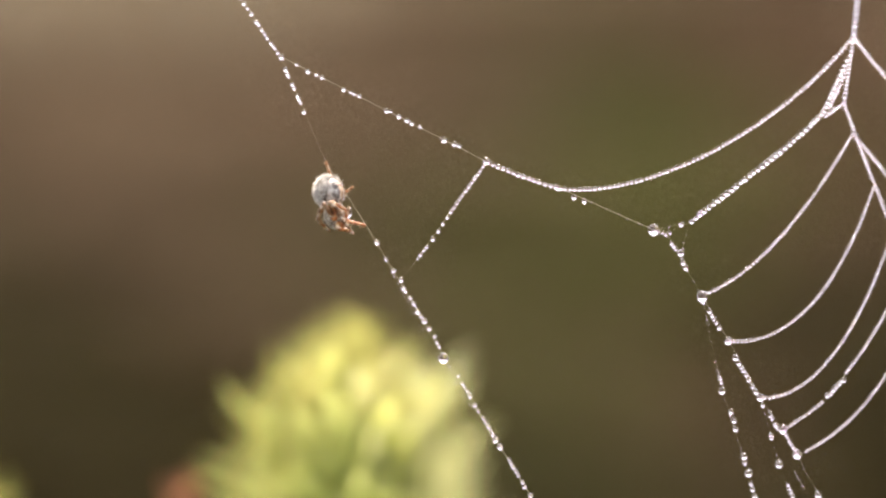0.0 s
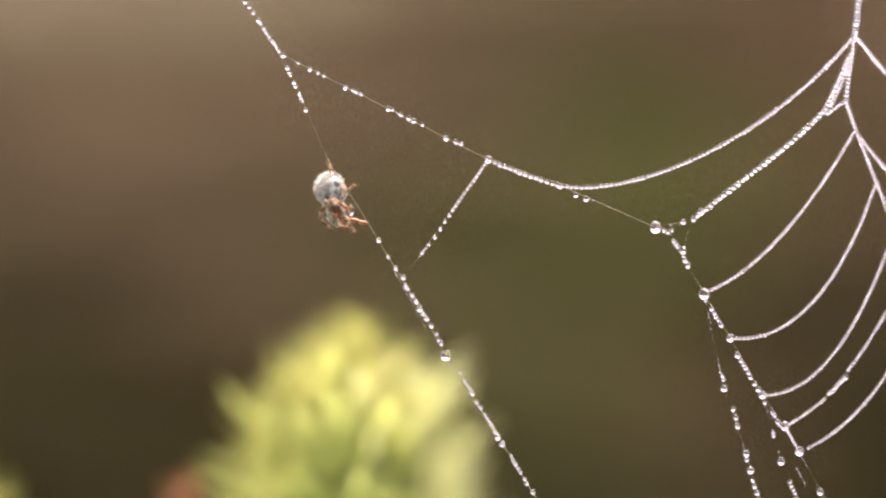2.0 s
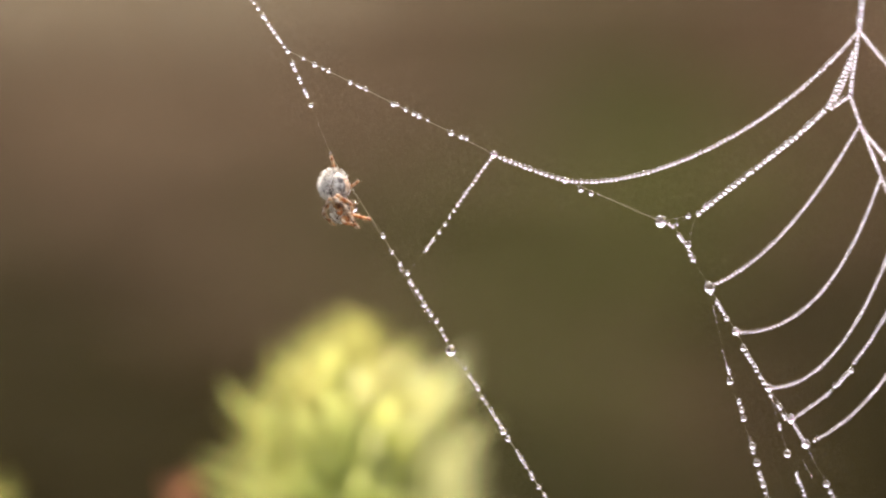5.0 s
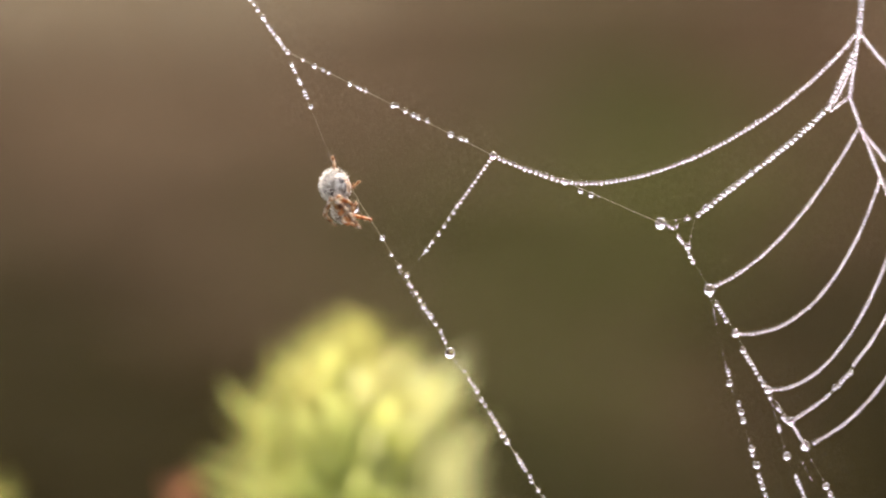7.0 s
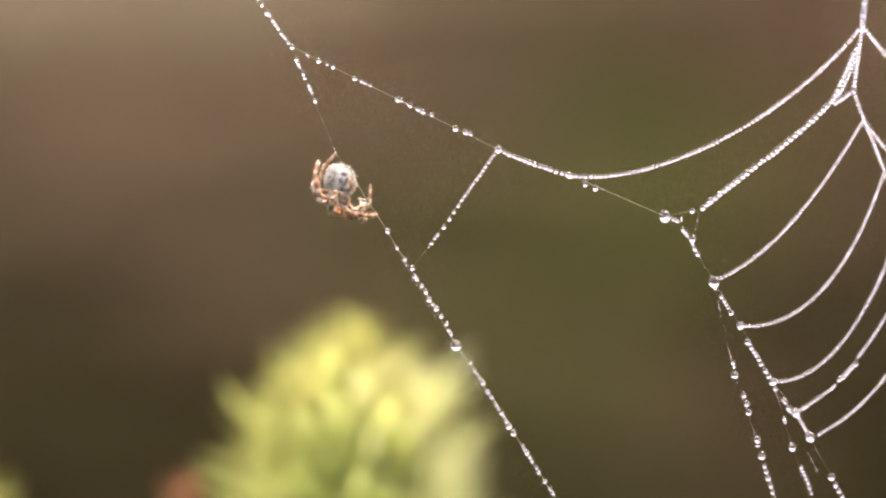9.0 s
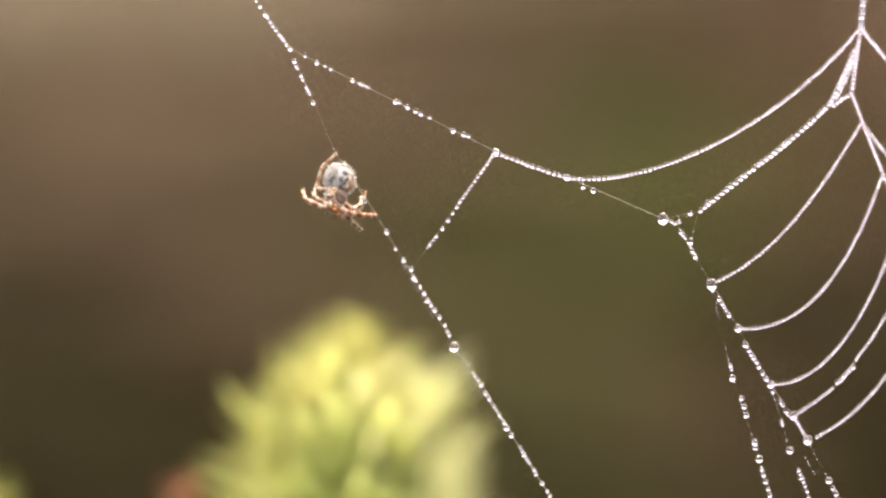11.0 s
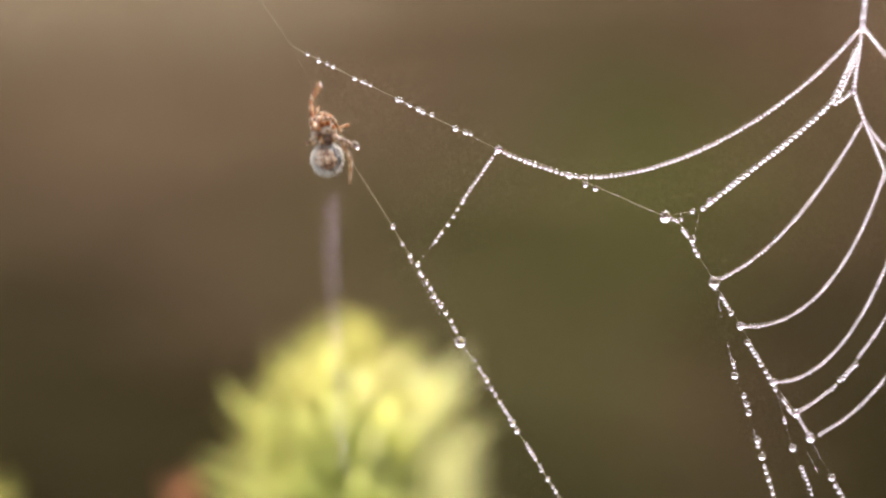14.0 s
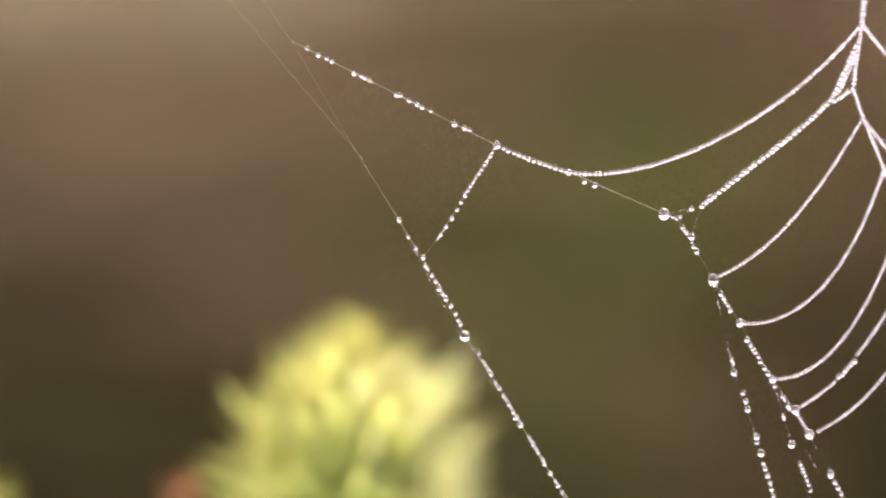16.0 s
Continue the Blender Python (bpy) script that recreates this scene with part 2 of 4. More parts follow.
def clump(name, label, x, y, radius, height, mat, blades, width, seed, droop=0.5):
    """A tuft of many thin blades fanning out from the ground."""
    rng = random.Random(seed)
    verts, faces = [], []
    for _ in range(blades):
        a, d = rng.uniform(0, 2 * math.pi), radius * 0.75 * math.sqrt(rng.random())
        bx, by = x + d * math.cos(a), y + d * math.sin(a)
        out = a + rng.uniform(-0.8, 0.8)
        h = height * rng.uniform(0.55, 1.0) * (1.05 - 0.5 * d / radius)
        lean = rng.uniform(0.15, droop) * h + 0.3 * d
        w = width * rng.uniform(0.7, 1.3)
        tw = rng.uniform(0, math.pi)
        sx, sy = math.cos(tw) * w, math.sin(tw) * w
        z = lift(bx, by) - 0.01
        o = len(verts)
        for f, k in ((0.0, 0.7), (0.4, 1.0), (0.75, 0.8)):
            px, py = bx + lean * f * f * math.cos(out), by + lean * f * f * math.sin(out)
            verts.append((px - sx * k, py - sy * k, z + h * f))
            verts.append((px + sx * k, py + sy * k, z + h * f))
        verts.append((bx + lean * math.cos(out), by + lean * math.sin(out), z + h * (1 - 0.3 * droop)))
        faces += [(o, o + 1, o + 3, o + 2), (o + 2, o + 3, o + 5, o + 4), (o + 4, o + 5, o + 6)]
    ob = raw(name, [Vector(v) for v in verts], faces, mat, smooth=False)
    tagged(ob, label, "plant", kind="stuff")
    return ob


CLUMPS = [
    ("bracken_tuft", "tuft of dry tan bracken on the moor", TAN, [(-0.30, 3.15, 0.20, 0.16), (-0.62, 3.4, 0.2, 0.2), (-0.16, 3.45, 0.16, 0.12)]),
    ("heather_tuft", "low brown heather on peaty ground", BROWN, [(-0.33, 2.45, 0.16, 0.12), (-0.17, 2.25, 0.15, 0.11), (-0.06, 2.55, 0.15, 0.12), (0.06, 3.15, 0.2, 0.14), (-0.55, 2.5, 0.2, 0.15), (0.6, 2.9, 0.2, 0.15), (-0.28, 2.75, 0.14, 0.10), (0.03, 2.25, 0.11, 0.09), (-0.22, 2.1, 0.12, 0.10), (-0.13, 1.78, 0.10, 0.08), (-0.05, 1.8, 0.11, 0.05), (0.0, 2.9, 0.14, 0.1)]),
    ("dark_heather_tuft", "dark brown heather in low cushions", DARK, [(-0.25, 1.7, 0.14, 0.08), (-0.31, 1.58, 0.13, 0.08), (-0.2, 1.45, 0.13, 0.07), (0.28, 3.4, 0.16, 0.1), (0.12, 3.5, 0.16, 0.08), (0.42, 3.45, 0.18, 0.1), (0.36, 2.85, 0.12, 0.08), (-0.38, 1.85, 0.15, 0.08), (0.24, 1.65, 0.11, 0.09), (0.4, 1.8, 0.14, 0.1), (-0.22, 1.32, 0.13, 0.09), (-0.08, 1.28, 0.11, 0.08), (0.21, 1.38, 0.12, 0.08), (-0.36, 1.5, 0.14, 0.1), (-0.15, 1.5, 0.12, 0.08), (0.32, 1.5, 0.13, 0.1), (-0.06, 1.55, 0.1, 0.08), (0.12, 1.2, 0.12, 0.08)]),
    ("grass_tuft", "olive green moor grass in a soft tuft", MOSS, [(0.115, 2.0, 0.14, 0.10), (0.07, 1.65, 0.12, 0.08), (0.19, 2.25, 0.12, 0.10), (0.02, 1.65, 0.1, 0.07)]),
    ("shaded_grass_tuft", "low dark green moor grass", DARK_GREEN, [(0.14, 2.6, 0.15, 0.12), (0.11, 2.4, 0.1, 0.08), (0.0, 1.95, 0.10, 0.07), (0.05, 1.40, 0.11, 0.08)]),
    ("red_heather_tuft", "red-brown faded heather beside green grass", RED_BROWN, [(0.15, 1.62, 0.07, 0.07), (0.14, 1.42, 0.07, 0.07), (0.29, 2.05, 0.1, 0.09), (0.3, 2.5, 0.14, 0.1), (0.24, 2.85, 0.15, 0.11), (0.34, 3.1, 0.2, 0.14), (0.2, 3.2, 0.18, 0.13), (0.47, 2.7, 0.18, 0.12)]),
]
seed = 11
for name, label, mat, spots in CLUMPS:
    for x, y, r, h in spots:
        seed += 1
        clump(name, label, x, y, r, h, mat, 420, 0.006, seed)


def heath():
    """Low growth all over the moor round the web, in drifts of one kind that run on from the larger tufts."""
    rng = random.Random(77)
    made = {c[0]: ([], []) for c in CLUMPS}
    spots = [(x, y, c[0]) for c in CLUMPS for x, y, _, _ in c[3]]
    names = [c[0] for c in CLUMPS]
    for i in range(5200):
        a, d = rng.uniform(0, 2 * math.pi), 9.0 * rng.random() ** 0.75
        x, y = d * math.cos(a), 2.0 + d * math.sin(a)
        gap, kind = min(((x - p) ** 2 + (y - q) ** 2, k) for p, q, k in spots)
        if gap > 0.12:
            kind = names[int((noise.noise((x * 0.9, y * 0.9, 7)) * 3.0 + 30 + rng.uniform(0, 1.2)) * 1.7) % 6]
        v, f = made[kind]
        for _ in range(9):
            bx, by = x + rng.gauss(0, 0.06), y + rng.gauss(0, 0.06)
            h, g, w = rng.uniform(0.03, 0.085), rng.uniform(0, 2 * math.pi), rng.uniform(0.003, 0.007)
            lean, z = rng.uniform(0.1, 0.8) * h, lift(bx, by) - 0.006
            tw = rng.uniform(0, math.pi)
            sx, sy = math.cos(tw) * w, math.sin(tw) * w
            mx, my = bx + lean * 0.35 * math.cos(g), by + lean * 0.35 * math.sin(g)
            o = len(v)
            v += [(bx - sx, by - sy, z), (bx + sx, by + sy, z), (mx + sx, my + sy, z + 0.6 * h), (mx - sx, my - sy, z + 0.6 * h), (bx + lean * math.cos(g), by + lean * math.sin(g), z + h)]
            f += [(o, o + 1, o + 2, o + 3), (o + 3, o + 2, o + 4)]
    for name, label, mat, _ in CLUMPS:
        ob = raw("heath_growth", made[name][0], made[name][1], mat, smooth=False)
        tagged(ob, label.replace("tuft of ", "").replace("in a soft tuft", "in short drifts"), "plant", kind="stuff")


heath()
rng = random.Random(5)
for i in range(130):
    a, d = rng.uniform(0, 2 * math.pi), rng.uniform(1.2, 8.0)
    x, y = d * math.cos(a), d * math.sin(a)
    if abs(x) < 0.35 + 0.12 * max(y, 0) and y > -0.9:
        continue
    name, label, mat, _ = CLUMPS[i % len(CLUMPS)]
    clump(name, label, x, y, rng.uniform(0.12, 0.35), rng.uniform(0.08, 0.22), mat, 200, 0.008, 200 + i)


# ---- leafy shoots behind the web ----
def leaf_mesh(length, width, curl):
    """A narrow pointed leaf blade along +Y, keeled and curled."""
    verts, faces = [], []
    rows = 6
    for i in range(rows + 1):
        f = i / rows
        w = width * math.sin(math.pi * min(0.08 + f * 0.92, 1.0)) ** 0.7 * (1 - 0.25 * f)
        z = curl * length * f * f
        for k in (-1, -0.5, 0, 0.5, 1):
            verts.append(Vector((k * w, length * f, z + k * k * w * 0.45)))
    for i in range(rows):
        for k in range(4):
            o = i * 5 + k
            faces.append((o, o + 1, o + 6, o + 5))
    me = bpy.data.meshes.new("leaf")
    me.from_pydata([tuple(v) for v in verts], [], faces)
    me.polygons.foreach_set("use_smooth", [True] * len(me.polygons))
    return me


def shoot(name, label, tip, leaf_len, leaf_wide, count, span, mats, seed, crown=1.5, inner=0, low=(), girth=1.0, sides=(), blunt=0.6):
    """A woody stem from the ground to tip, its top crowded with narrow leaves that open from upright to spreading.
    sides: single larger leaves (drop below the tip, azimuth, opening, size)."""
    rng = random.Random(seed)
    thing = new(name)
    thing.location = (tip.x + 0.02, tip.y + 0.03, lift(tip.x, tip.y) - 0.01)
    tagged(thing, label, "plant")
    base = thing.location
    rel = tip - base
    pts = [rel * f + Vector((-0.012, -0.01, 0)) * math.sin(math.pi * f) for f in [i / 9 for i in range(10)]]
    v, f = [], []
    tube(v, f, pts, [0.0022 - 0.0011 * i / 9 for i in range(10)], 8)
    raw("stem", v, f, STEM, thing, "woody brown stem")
    meshes = []
    for m in list(mats) + list(low):
        pair = []
        for bend in (-0.08, 0.16):
            me = leaf_mesh(leaf_len, leaf_wide, bend)
            me.materials.append(m)
            pair.append(me)
        meshes.append(pair)

    def place(drop, turn, opening, size, off=0.0):
        out = Vector((-math.sin(turn), math.cos(turn), 0)) * off
        return (Matrix.Translation(rel - Vector((0, 0, drop)) + out) @ Matrix.Rotation(turn, 4, "Z")
                @ Matrix.Rotation(math.pi / 2 - opening, 4, "X") @ Matrix.Diagonal((size, size, size, 1)))

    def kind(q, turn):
        """Colour evens the light: yellow top and back, lightened green front, paler one side."""
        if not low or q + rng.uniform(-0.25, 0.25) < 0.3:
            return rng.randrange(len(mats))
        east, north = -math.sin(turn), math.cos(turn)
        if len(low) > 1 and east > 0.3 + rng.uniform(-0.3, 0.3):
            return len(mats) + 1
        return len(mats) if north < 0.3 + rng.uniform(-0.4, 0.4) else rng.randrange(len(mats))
    def lean(q, turn):
        """Leaves on the open side stand more upright, low ones on one flank too."""
        k = 0.75 if math.cos(turn) < -0.35 else 1.0
        return k * 0.74 if q > 0.5 and -math.sin(turn) > 0.2 else k
    turn = 0.0
    for i in range(count):
        q = i / count
        turn += 2.39996 + rng.uniform(-0.4, 0.4)
        opening = abs(0.16 + crown * q ** 0.7 * rng.uniform(0.75, 1.1) + rng.uniform(-0.2, 0.2))
        opening *= lean(q, turn)
        size = (0.75 + 0.35 * min(q * 3, 1)) * rng.uniform(0.82, 1.15)
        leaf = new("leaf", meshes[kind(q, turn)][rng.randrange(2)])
        leaf.parent = thing
        leaf.matrix_basis = place(span * q ** 1.15, turn, opening, size, girth * 0.0015 * q ** blunt)
    loose = [([], []) for _ in meshes]
    for i in range(inner):
        q, turn = rng.random() ** 0.8, rng.uniform(0, 2 * math.pi)
        opening = crown * q ** 0.7 * rng.uniform(0.3, 1.05)
        opening *= lean(q, turn)
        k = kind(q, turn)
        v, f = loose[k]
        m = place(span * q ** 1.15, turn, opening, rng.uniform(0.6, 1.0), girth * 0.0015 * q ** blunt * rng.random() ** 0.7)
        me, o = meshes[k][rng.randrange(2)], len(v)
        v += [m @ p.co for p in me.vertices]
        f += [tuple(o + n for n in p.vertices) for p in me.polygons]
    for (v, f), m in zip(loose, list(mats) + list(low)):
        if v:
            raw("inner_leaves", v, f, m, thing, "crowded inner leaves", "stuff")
    # side leaves towards the front take the green lightened against shade
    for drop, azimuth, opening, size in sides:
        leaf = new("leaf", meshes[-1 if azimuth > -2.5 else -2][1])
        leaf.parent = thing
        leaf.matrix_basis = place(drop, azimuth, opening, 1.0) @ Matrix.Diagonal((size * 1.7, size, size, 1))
    return thing


shoot("leafy_shoot", "bright yellow-green leafy shoot, sunlit tip", Vector((-0.0098, 0.0600, 0.4201)), 0.0117, 0.0006, 300, 0.0208, [LEAF, LEAF], 3, 1.35, 600, [SHADE_FILL_LEAF, PALE_LEAF], 4.2,
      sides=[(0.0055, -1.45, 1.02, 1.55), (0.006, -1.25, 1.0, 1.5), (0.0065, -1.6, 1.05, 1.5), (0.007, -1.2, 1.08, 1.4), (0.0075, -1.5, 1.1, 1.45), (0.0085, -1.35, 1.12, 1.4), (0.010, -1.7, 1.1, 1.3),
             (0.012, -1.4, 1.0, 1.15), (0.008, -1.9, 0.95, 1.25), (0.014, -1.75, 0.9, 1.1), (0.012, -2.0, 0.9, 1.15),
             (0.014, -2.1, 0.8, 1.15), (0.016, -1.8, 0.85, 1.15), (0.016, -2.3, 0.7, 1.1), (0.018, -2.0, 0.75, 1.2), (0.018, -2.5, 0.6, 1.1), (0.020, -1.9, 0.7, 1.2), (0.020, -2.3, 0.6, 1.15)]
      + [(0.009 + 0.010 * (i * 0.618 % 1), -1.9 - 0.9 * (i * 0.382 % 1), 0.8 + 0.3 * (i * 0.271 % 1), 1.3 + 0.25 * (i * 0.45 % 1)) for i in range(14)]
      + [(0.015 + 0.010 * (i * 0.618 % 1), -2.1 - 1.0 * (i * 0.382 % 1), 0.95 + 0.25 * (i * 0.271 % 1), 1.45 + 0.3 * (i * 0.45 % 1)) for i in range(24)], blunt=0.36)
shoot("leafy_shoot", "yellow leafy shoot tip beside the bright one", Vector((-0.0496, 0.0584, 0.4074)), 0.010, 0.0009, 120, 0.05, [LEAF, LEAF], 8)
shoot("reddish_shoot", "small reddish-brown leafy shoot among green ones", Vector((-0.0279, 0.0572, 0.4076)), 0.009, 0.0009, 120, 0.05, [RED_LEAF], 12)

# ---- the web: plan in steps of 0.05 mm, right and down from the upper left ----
U = 0.00005
WEB = Matrix.Translation(MIDDLE) @ Matrix.Rotation(-TILT, 4, "X")


def plan(x, y, away=None):
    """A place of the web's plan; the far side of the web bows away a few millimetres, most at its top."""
    if away is None:
        away = 64 * (max(x - 1210, 0) / 300) ** 1.6 * (1.25 - 0.75 * y / 880)
    k = 1 + away * U / 0.30
    return Vector(((x - 784) * U * k, away * U, (441 - y) * U * k))


# the wind's push on the web at the middle of its right half: seconds, right, up
SWAY = [(0, 0, 0), (0.5, 1.4, 1.5), (1, 2.2, 2.6), (1.5, 2.0, 2.6), (2, 3.3, 4.2), (2.5, -0.4, 1.3), (3, -0.6, 1.0), (3.5, 0.4, 1.6), (4, 6.8, 8.9),
        (6.5, 14.3, 16.4), (7, 12.1, 11.6), (7.5, 15.6, 18.9), (8, 26.2, 29.3), (8.5, 22.6, 25.7), (9, 20.2, 23.7), (9.2, 26.4, 31.0), (11.5, 14.9, 18.0), (12, 14.9, 18.4),
        (12.5, 17.6, 20.8), (13, 14.8, 17.8), (13.5, 20.6, 24.9), (14, 20.5, 23.1), (14.5, 19.6, 25.1), (15, 16.5, 18.9), (15.5, 18.4, 23.4), (16, 18.9, 27.8)]
# what the strand under the spider does besides, most once it is let go: at its upper and at its lower mark
SLACK = [(0, 0, 0, 0, 0), (3.5, 0, 0, 0, 0), (4, -1.3, 1.7, 0, 2.4), (6.5, -3, 3, -1, 4), (7.5, -3.8, 3.4, -2.6, 6), (8, -2.3, 2.5, -3.9, 6.5), (8.5, -3.4, 2, -2.3, 6.9), (9, -2.8, 3, 0, 5), (11.5, 0, 0, 0, 3), (12.5, 0, 0, 1, 1.6), (13, 0.5, 0, 0.5, 2), (13.5, -2, 0, -2, 2), (13.9, 0, 0, 0, 1), (14, 7, -5, 5, 0.5), (14.5, 14, -4.6, 7.5, 1.5), (15, 15.8, -10.7, 9.9, -4.9), (15.5, 13.8, -9.4, 7.6, -0.7), (16, 19.4, -12.7, 11.5, -4.2)]
# how far the bridge line rises and shifts once the spider's weight has gone: seconds, up, right
RISE = [(0, 0, 0), (13.9, 0, 0), (14, 1, 0), (14.5, 0.5, 0), (15, 5, 0), (15.4, 4, 0), (15.4667, -1, -6), (15.5, 4, 0), (15.5333, 9, 6), (15.6, 4, 0),
        (15.6667, -1, -4), (15.7, 5, 0), (15.7333, 10, 4), (15.8, 6, 0), (16, 7.5, 0)]
TIMES = sorted([r[0] for r in SWAY if r[0] <= 13] + [13 + i / 10 for i in range(1, 31)] + [15.4667, 15.5333, 15.6667, 15.7333])


def between(rows, t):
    """The values of the rows at t, straight from one row to the next."""
    if t <= rows[0][0]:
        return rows[0][1:]
    for a, b in zip(rows, rows[1:]):
        if t <= b[0]:
            f = (t - a[0]) / (b[0] - a[0])
            return tuple(p + (q - p) * f for p, q in zip(a[1:], b[1:]))
    return rows[-1][1:]


def moved(x, y, t, strand=0.0):
    """Where the wind has carried a point of the web's plan; strand: how far it belongs to the strand under the spider."""
    sx, sy = between(SWAY, t)
    a, b = (x - 1100) / 1000, (y - 400) / 1000
    dx, dy = sx * (1 - 0.15 * a + 0.48 * b), -sy * (1 + 0.1 * a + 0.62 * b)
    up, over = between(RISE, t)
    hold = min(max((1150 - x) / 650, 0), 1) * (1 - strand)
    dx, dy = dx + over * hold, dy - up * hold
    if strand:
        ux, uy, lx, ly = between(SLACK, t)
        f = (y - 429) / 450
        dx += strand * (ux + (lx - ux) * f)
        dy += strand * (uy + (ly - uy) * f)
    return x + dx, y + dy


web = new("spider_web")
web.matrix_world = WEB
tagged(web, "torn orb web of fine silk strung with dewdrops", "spider web")
MOVING = []                                     # threads with their two ends and how far each end belongs to the strand
rng = random.Random(21)


def bezier(p, f):
    g = 1 - f
    if len(p) == 2:
        return p[0] * g + p[1] * f
    if len(p) == 3:
        return p[0] * g * g + p[1] * 2 * g * f + p[2] * f * f
    return p[0] * g ** 3 + p[1] * 3 * g * g * f + p[2] * 3 * g * f * f + p[3] * f ** 3


# how far the long arcs hang lower at their middles than their ends tell: seconds, steps
SAG = [(0, 3), (6.5, 3), (7, 4), (7.5, 6), (8, 2), (9, 2.5), (12.5, 3.5), (13.5, 2), (14, 3), (15, 5.5), (16, 4)]


def flat(points, f):
    """The plan place at the share f of a curve through plan points, bowed away with the web."""
    g = bezier([plan(*p) for p in points], f)
    k = U * (1 + g.y / 0.30)
    return (784 + g.x / k, 441 - g.z / k)


def thread(points, drops=(), beads=None, dots=0, width=0.16, ends=(0.0, 0.0), loose=False, label="", sag=0.0):
    """A silk thread along a curve of plan points, in rigid lengths that follow one another.
    drops: (x, y, radius) for single dewdrops; beads: (radius, spacing) for close-set ones; dots: a number of tiny droplets."""
    count = {2: 1, 3: 3, 4: 6}[len(points)]
    pieces = []
    for k in range(count):
        f0, f1 = k / count, (k + 1) / count
        p, q = flat(points, f0), flat(points, f1)
        start = plan(*p)
        n = 2 if count == 1 else 6
        line = [plan(*flat(points, f0 + (f1 - f0) * i / n)) - start for i in range(n + 1)]
        v, f = [], []
        tube(v, f, line, [width * U] * len(line), 5)
        ob = raw("thread", v, f, SILK, web, label)
        ob.location = start
        own = tuple(ends[0] + (ends[1] - ends[0]) * h for h in (f0, f1))
        MOVING.append((ob, p, q, own, tuple(sag * math.sin(math.pi * h) for h in (f0, f1))))
        pieces.append((ob, start, q, [], []))
    if beads:
        r, gap = beads
        steps = [plan(*flat(points, i / 90)) for i in range(91)]
        run = [0.0]
        for a, b in zip(steps, steps[1:]):
            run.append(run[-1] + (b - a).length / U)
        s, k = r * 0.6, 0
        while s < run[-1]:
            q = rng.uniform(0.84, 1.08)
            while run[k + 1] < s:
                k += 1
            c = steps[k].lerp(steps[k + 1], (s - run[k]) / (run[k + 1] - run[k]))
            c = c + Vector((rng.uniform(-0.3, 0.3), rng.uniform(-0.4, 0.4), rng.uniform(-0.4, 0.2))) * U
            ob, start, _, v, f = pieces[min(int(k * count / 90), count - 1)]
            if r >= 5:
                d = new("dewdrop", drop_mesh)
                d.parent, d.location, d.scale = ob, c - start, (r * q * U, r * q * U, r * q * U)
            else:
                add_ball(v, f, c - start, 0.97 * r * q * U)
            s += 1.05 * gap * rng.uniform(0.94, 1.1) * (0.4 + 0.6 * q)
    for _ in range(dots):
        h = rng.random()
        ob, start, _, v, f = pieces[int(h * count)]
        c = plan(*flat(points, h)) - start
        add_ball(v, f, c + Vector((rng.uniform(-1, 1), 0, rng.uniform(-1, 1))) * U, rng.uniform(0.7, 1.3) * U)
    for ob, start, _, v, f in pieces:
        if v:
            raw("bead_string", v, f, DEW, ob, "row of tiny clear dew beads", "stuff")
    for x, y, r in drops:
        d = new("dewdrop", drop_mesh)
        at = plan(x, y)
        if loose:
            FALLING.append((d, x, y, r))
        else:
            ob, start, *_ = min(pieces, key=lambda e: (e[1] - at).length + (plan(*e[2]) - at).length)
            d.parent = ob
            d.location = at - start
        k = 0.93 * r * U
        d.scale = (k * rng.uniform(0.96, 1.04), k, k * rng.uniform(0.97, 1.08))


FALLING = []
# strands on the spider's side
A, B, J = (498, 101), (861, 286), (578, 290)
thread([(330, -150), A], [(431, 6, 4), (438, 15, 3), (445, 25, 4), (454, 39, 4.4), (458, 44, 3.4), (463, 53, 3.6), (468, 60, 3.6), (473, 67, 3.6), (479, 76, 3.6), (483, 81, 3), (486, 85, 3), (491, 93, 3.6), (498, 101, 5),
                           (425, -4, 4), (417, -16, 4), (408, -30, 4.5), (394, -52, 12), (378, -77, 13), (362, -102, 13), (346, -127, 12)], loose=True)
thread([A, J], [(505, 123, 4.4), (508, 131, 3.5), (511, 136, 3), (517, 149, 4), (520, 156, 4), (526, 170, 3.5), (529, 176, 3.5), (532, 182, 3), (538, 198, 4.4)], width=0.1, ends=(0, 1), loose=True)
thread([A, J], [(552, 232, 0.9), (561, 253, 0.8), (565, 263, 0.7), (574, 281, 1.5)], width=0.1, ends=(0, 1))
thread([A, B], [(525, 114, 3.5), (545, 126, 4.5), (560, 132, 3.5), (570, 137, 4), (608, 158, 4.6), (621, 163, 3.4), (627, 166, 3.6), (636, 170, 3.6), (684, 196, 5), (691, 197, 3.6), (706, 206, 4.6), (720, 213, 4.5), (729, 218, 4.5), (744, 224, 4),
                (786, 248, 5.6), (804, 255, 5), (813, 258, 4), (861, 286, 7)], dots=8, width=0.3)
thread([B, (797, 376)], beads=(3.7, 8.6), ends=(0, 0.4))
thread([(797, 376), (738, 459)], [(792, 385, 4), (784, 396, 3.5), (776, 409, 4), (766, 423, 4.5), (755, 437, 3.6), (750, 443, 3), (744, 451, 4), (739, 458, 2)], ends=(0.4, 1))
thread([(738, 459), (712, 492)], dots=3, width=0.035, ends=(1, 1))
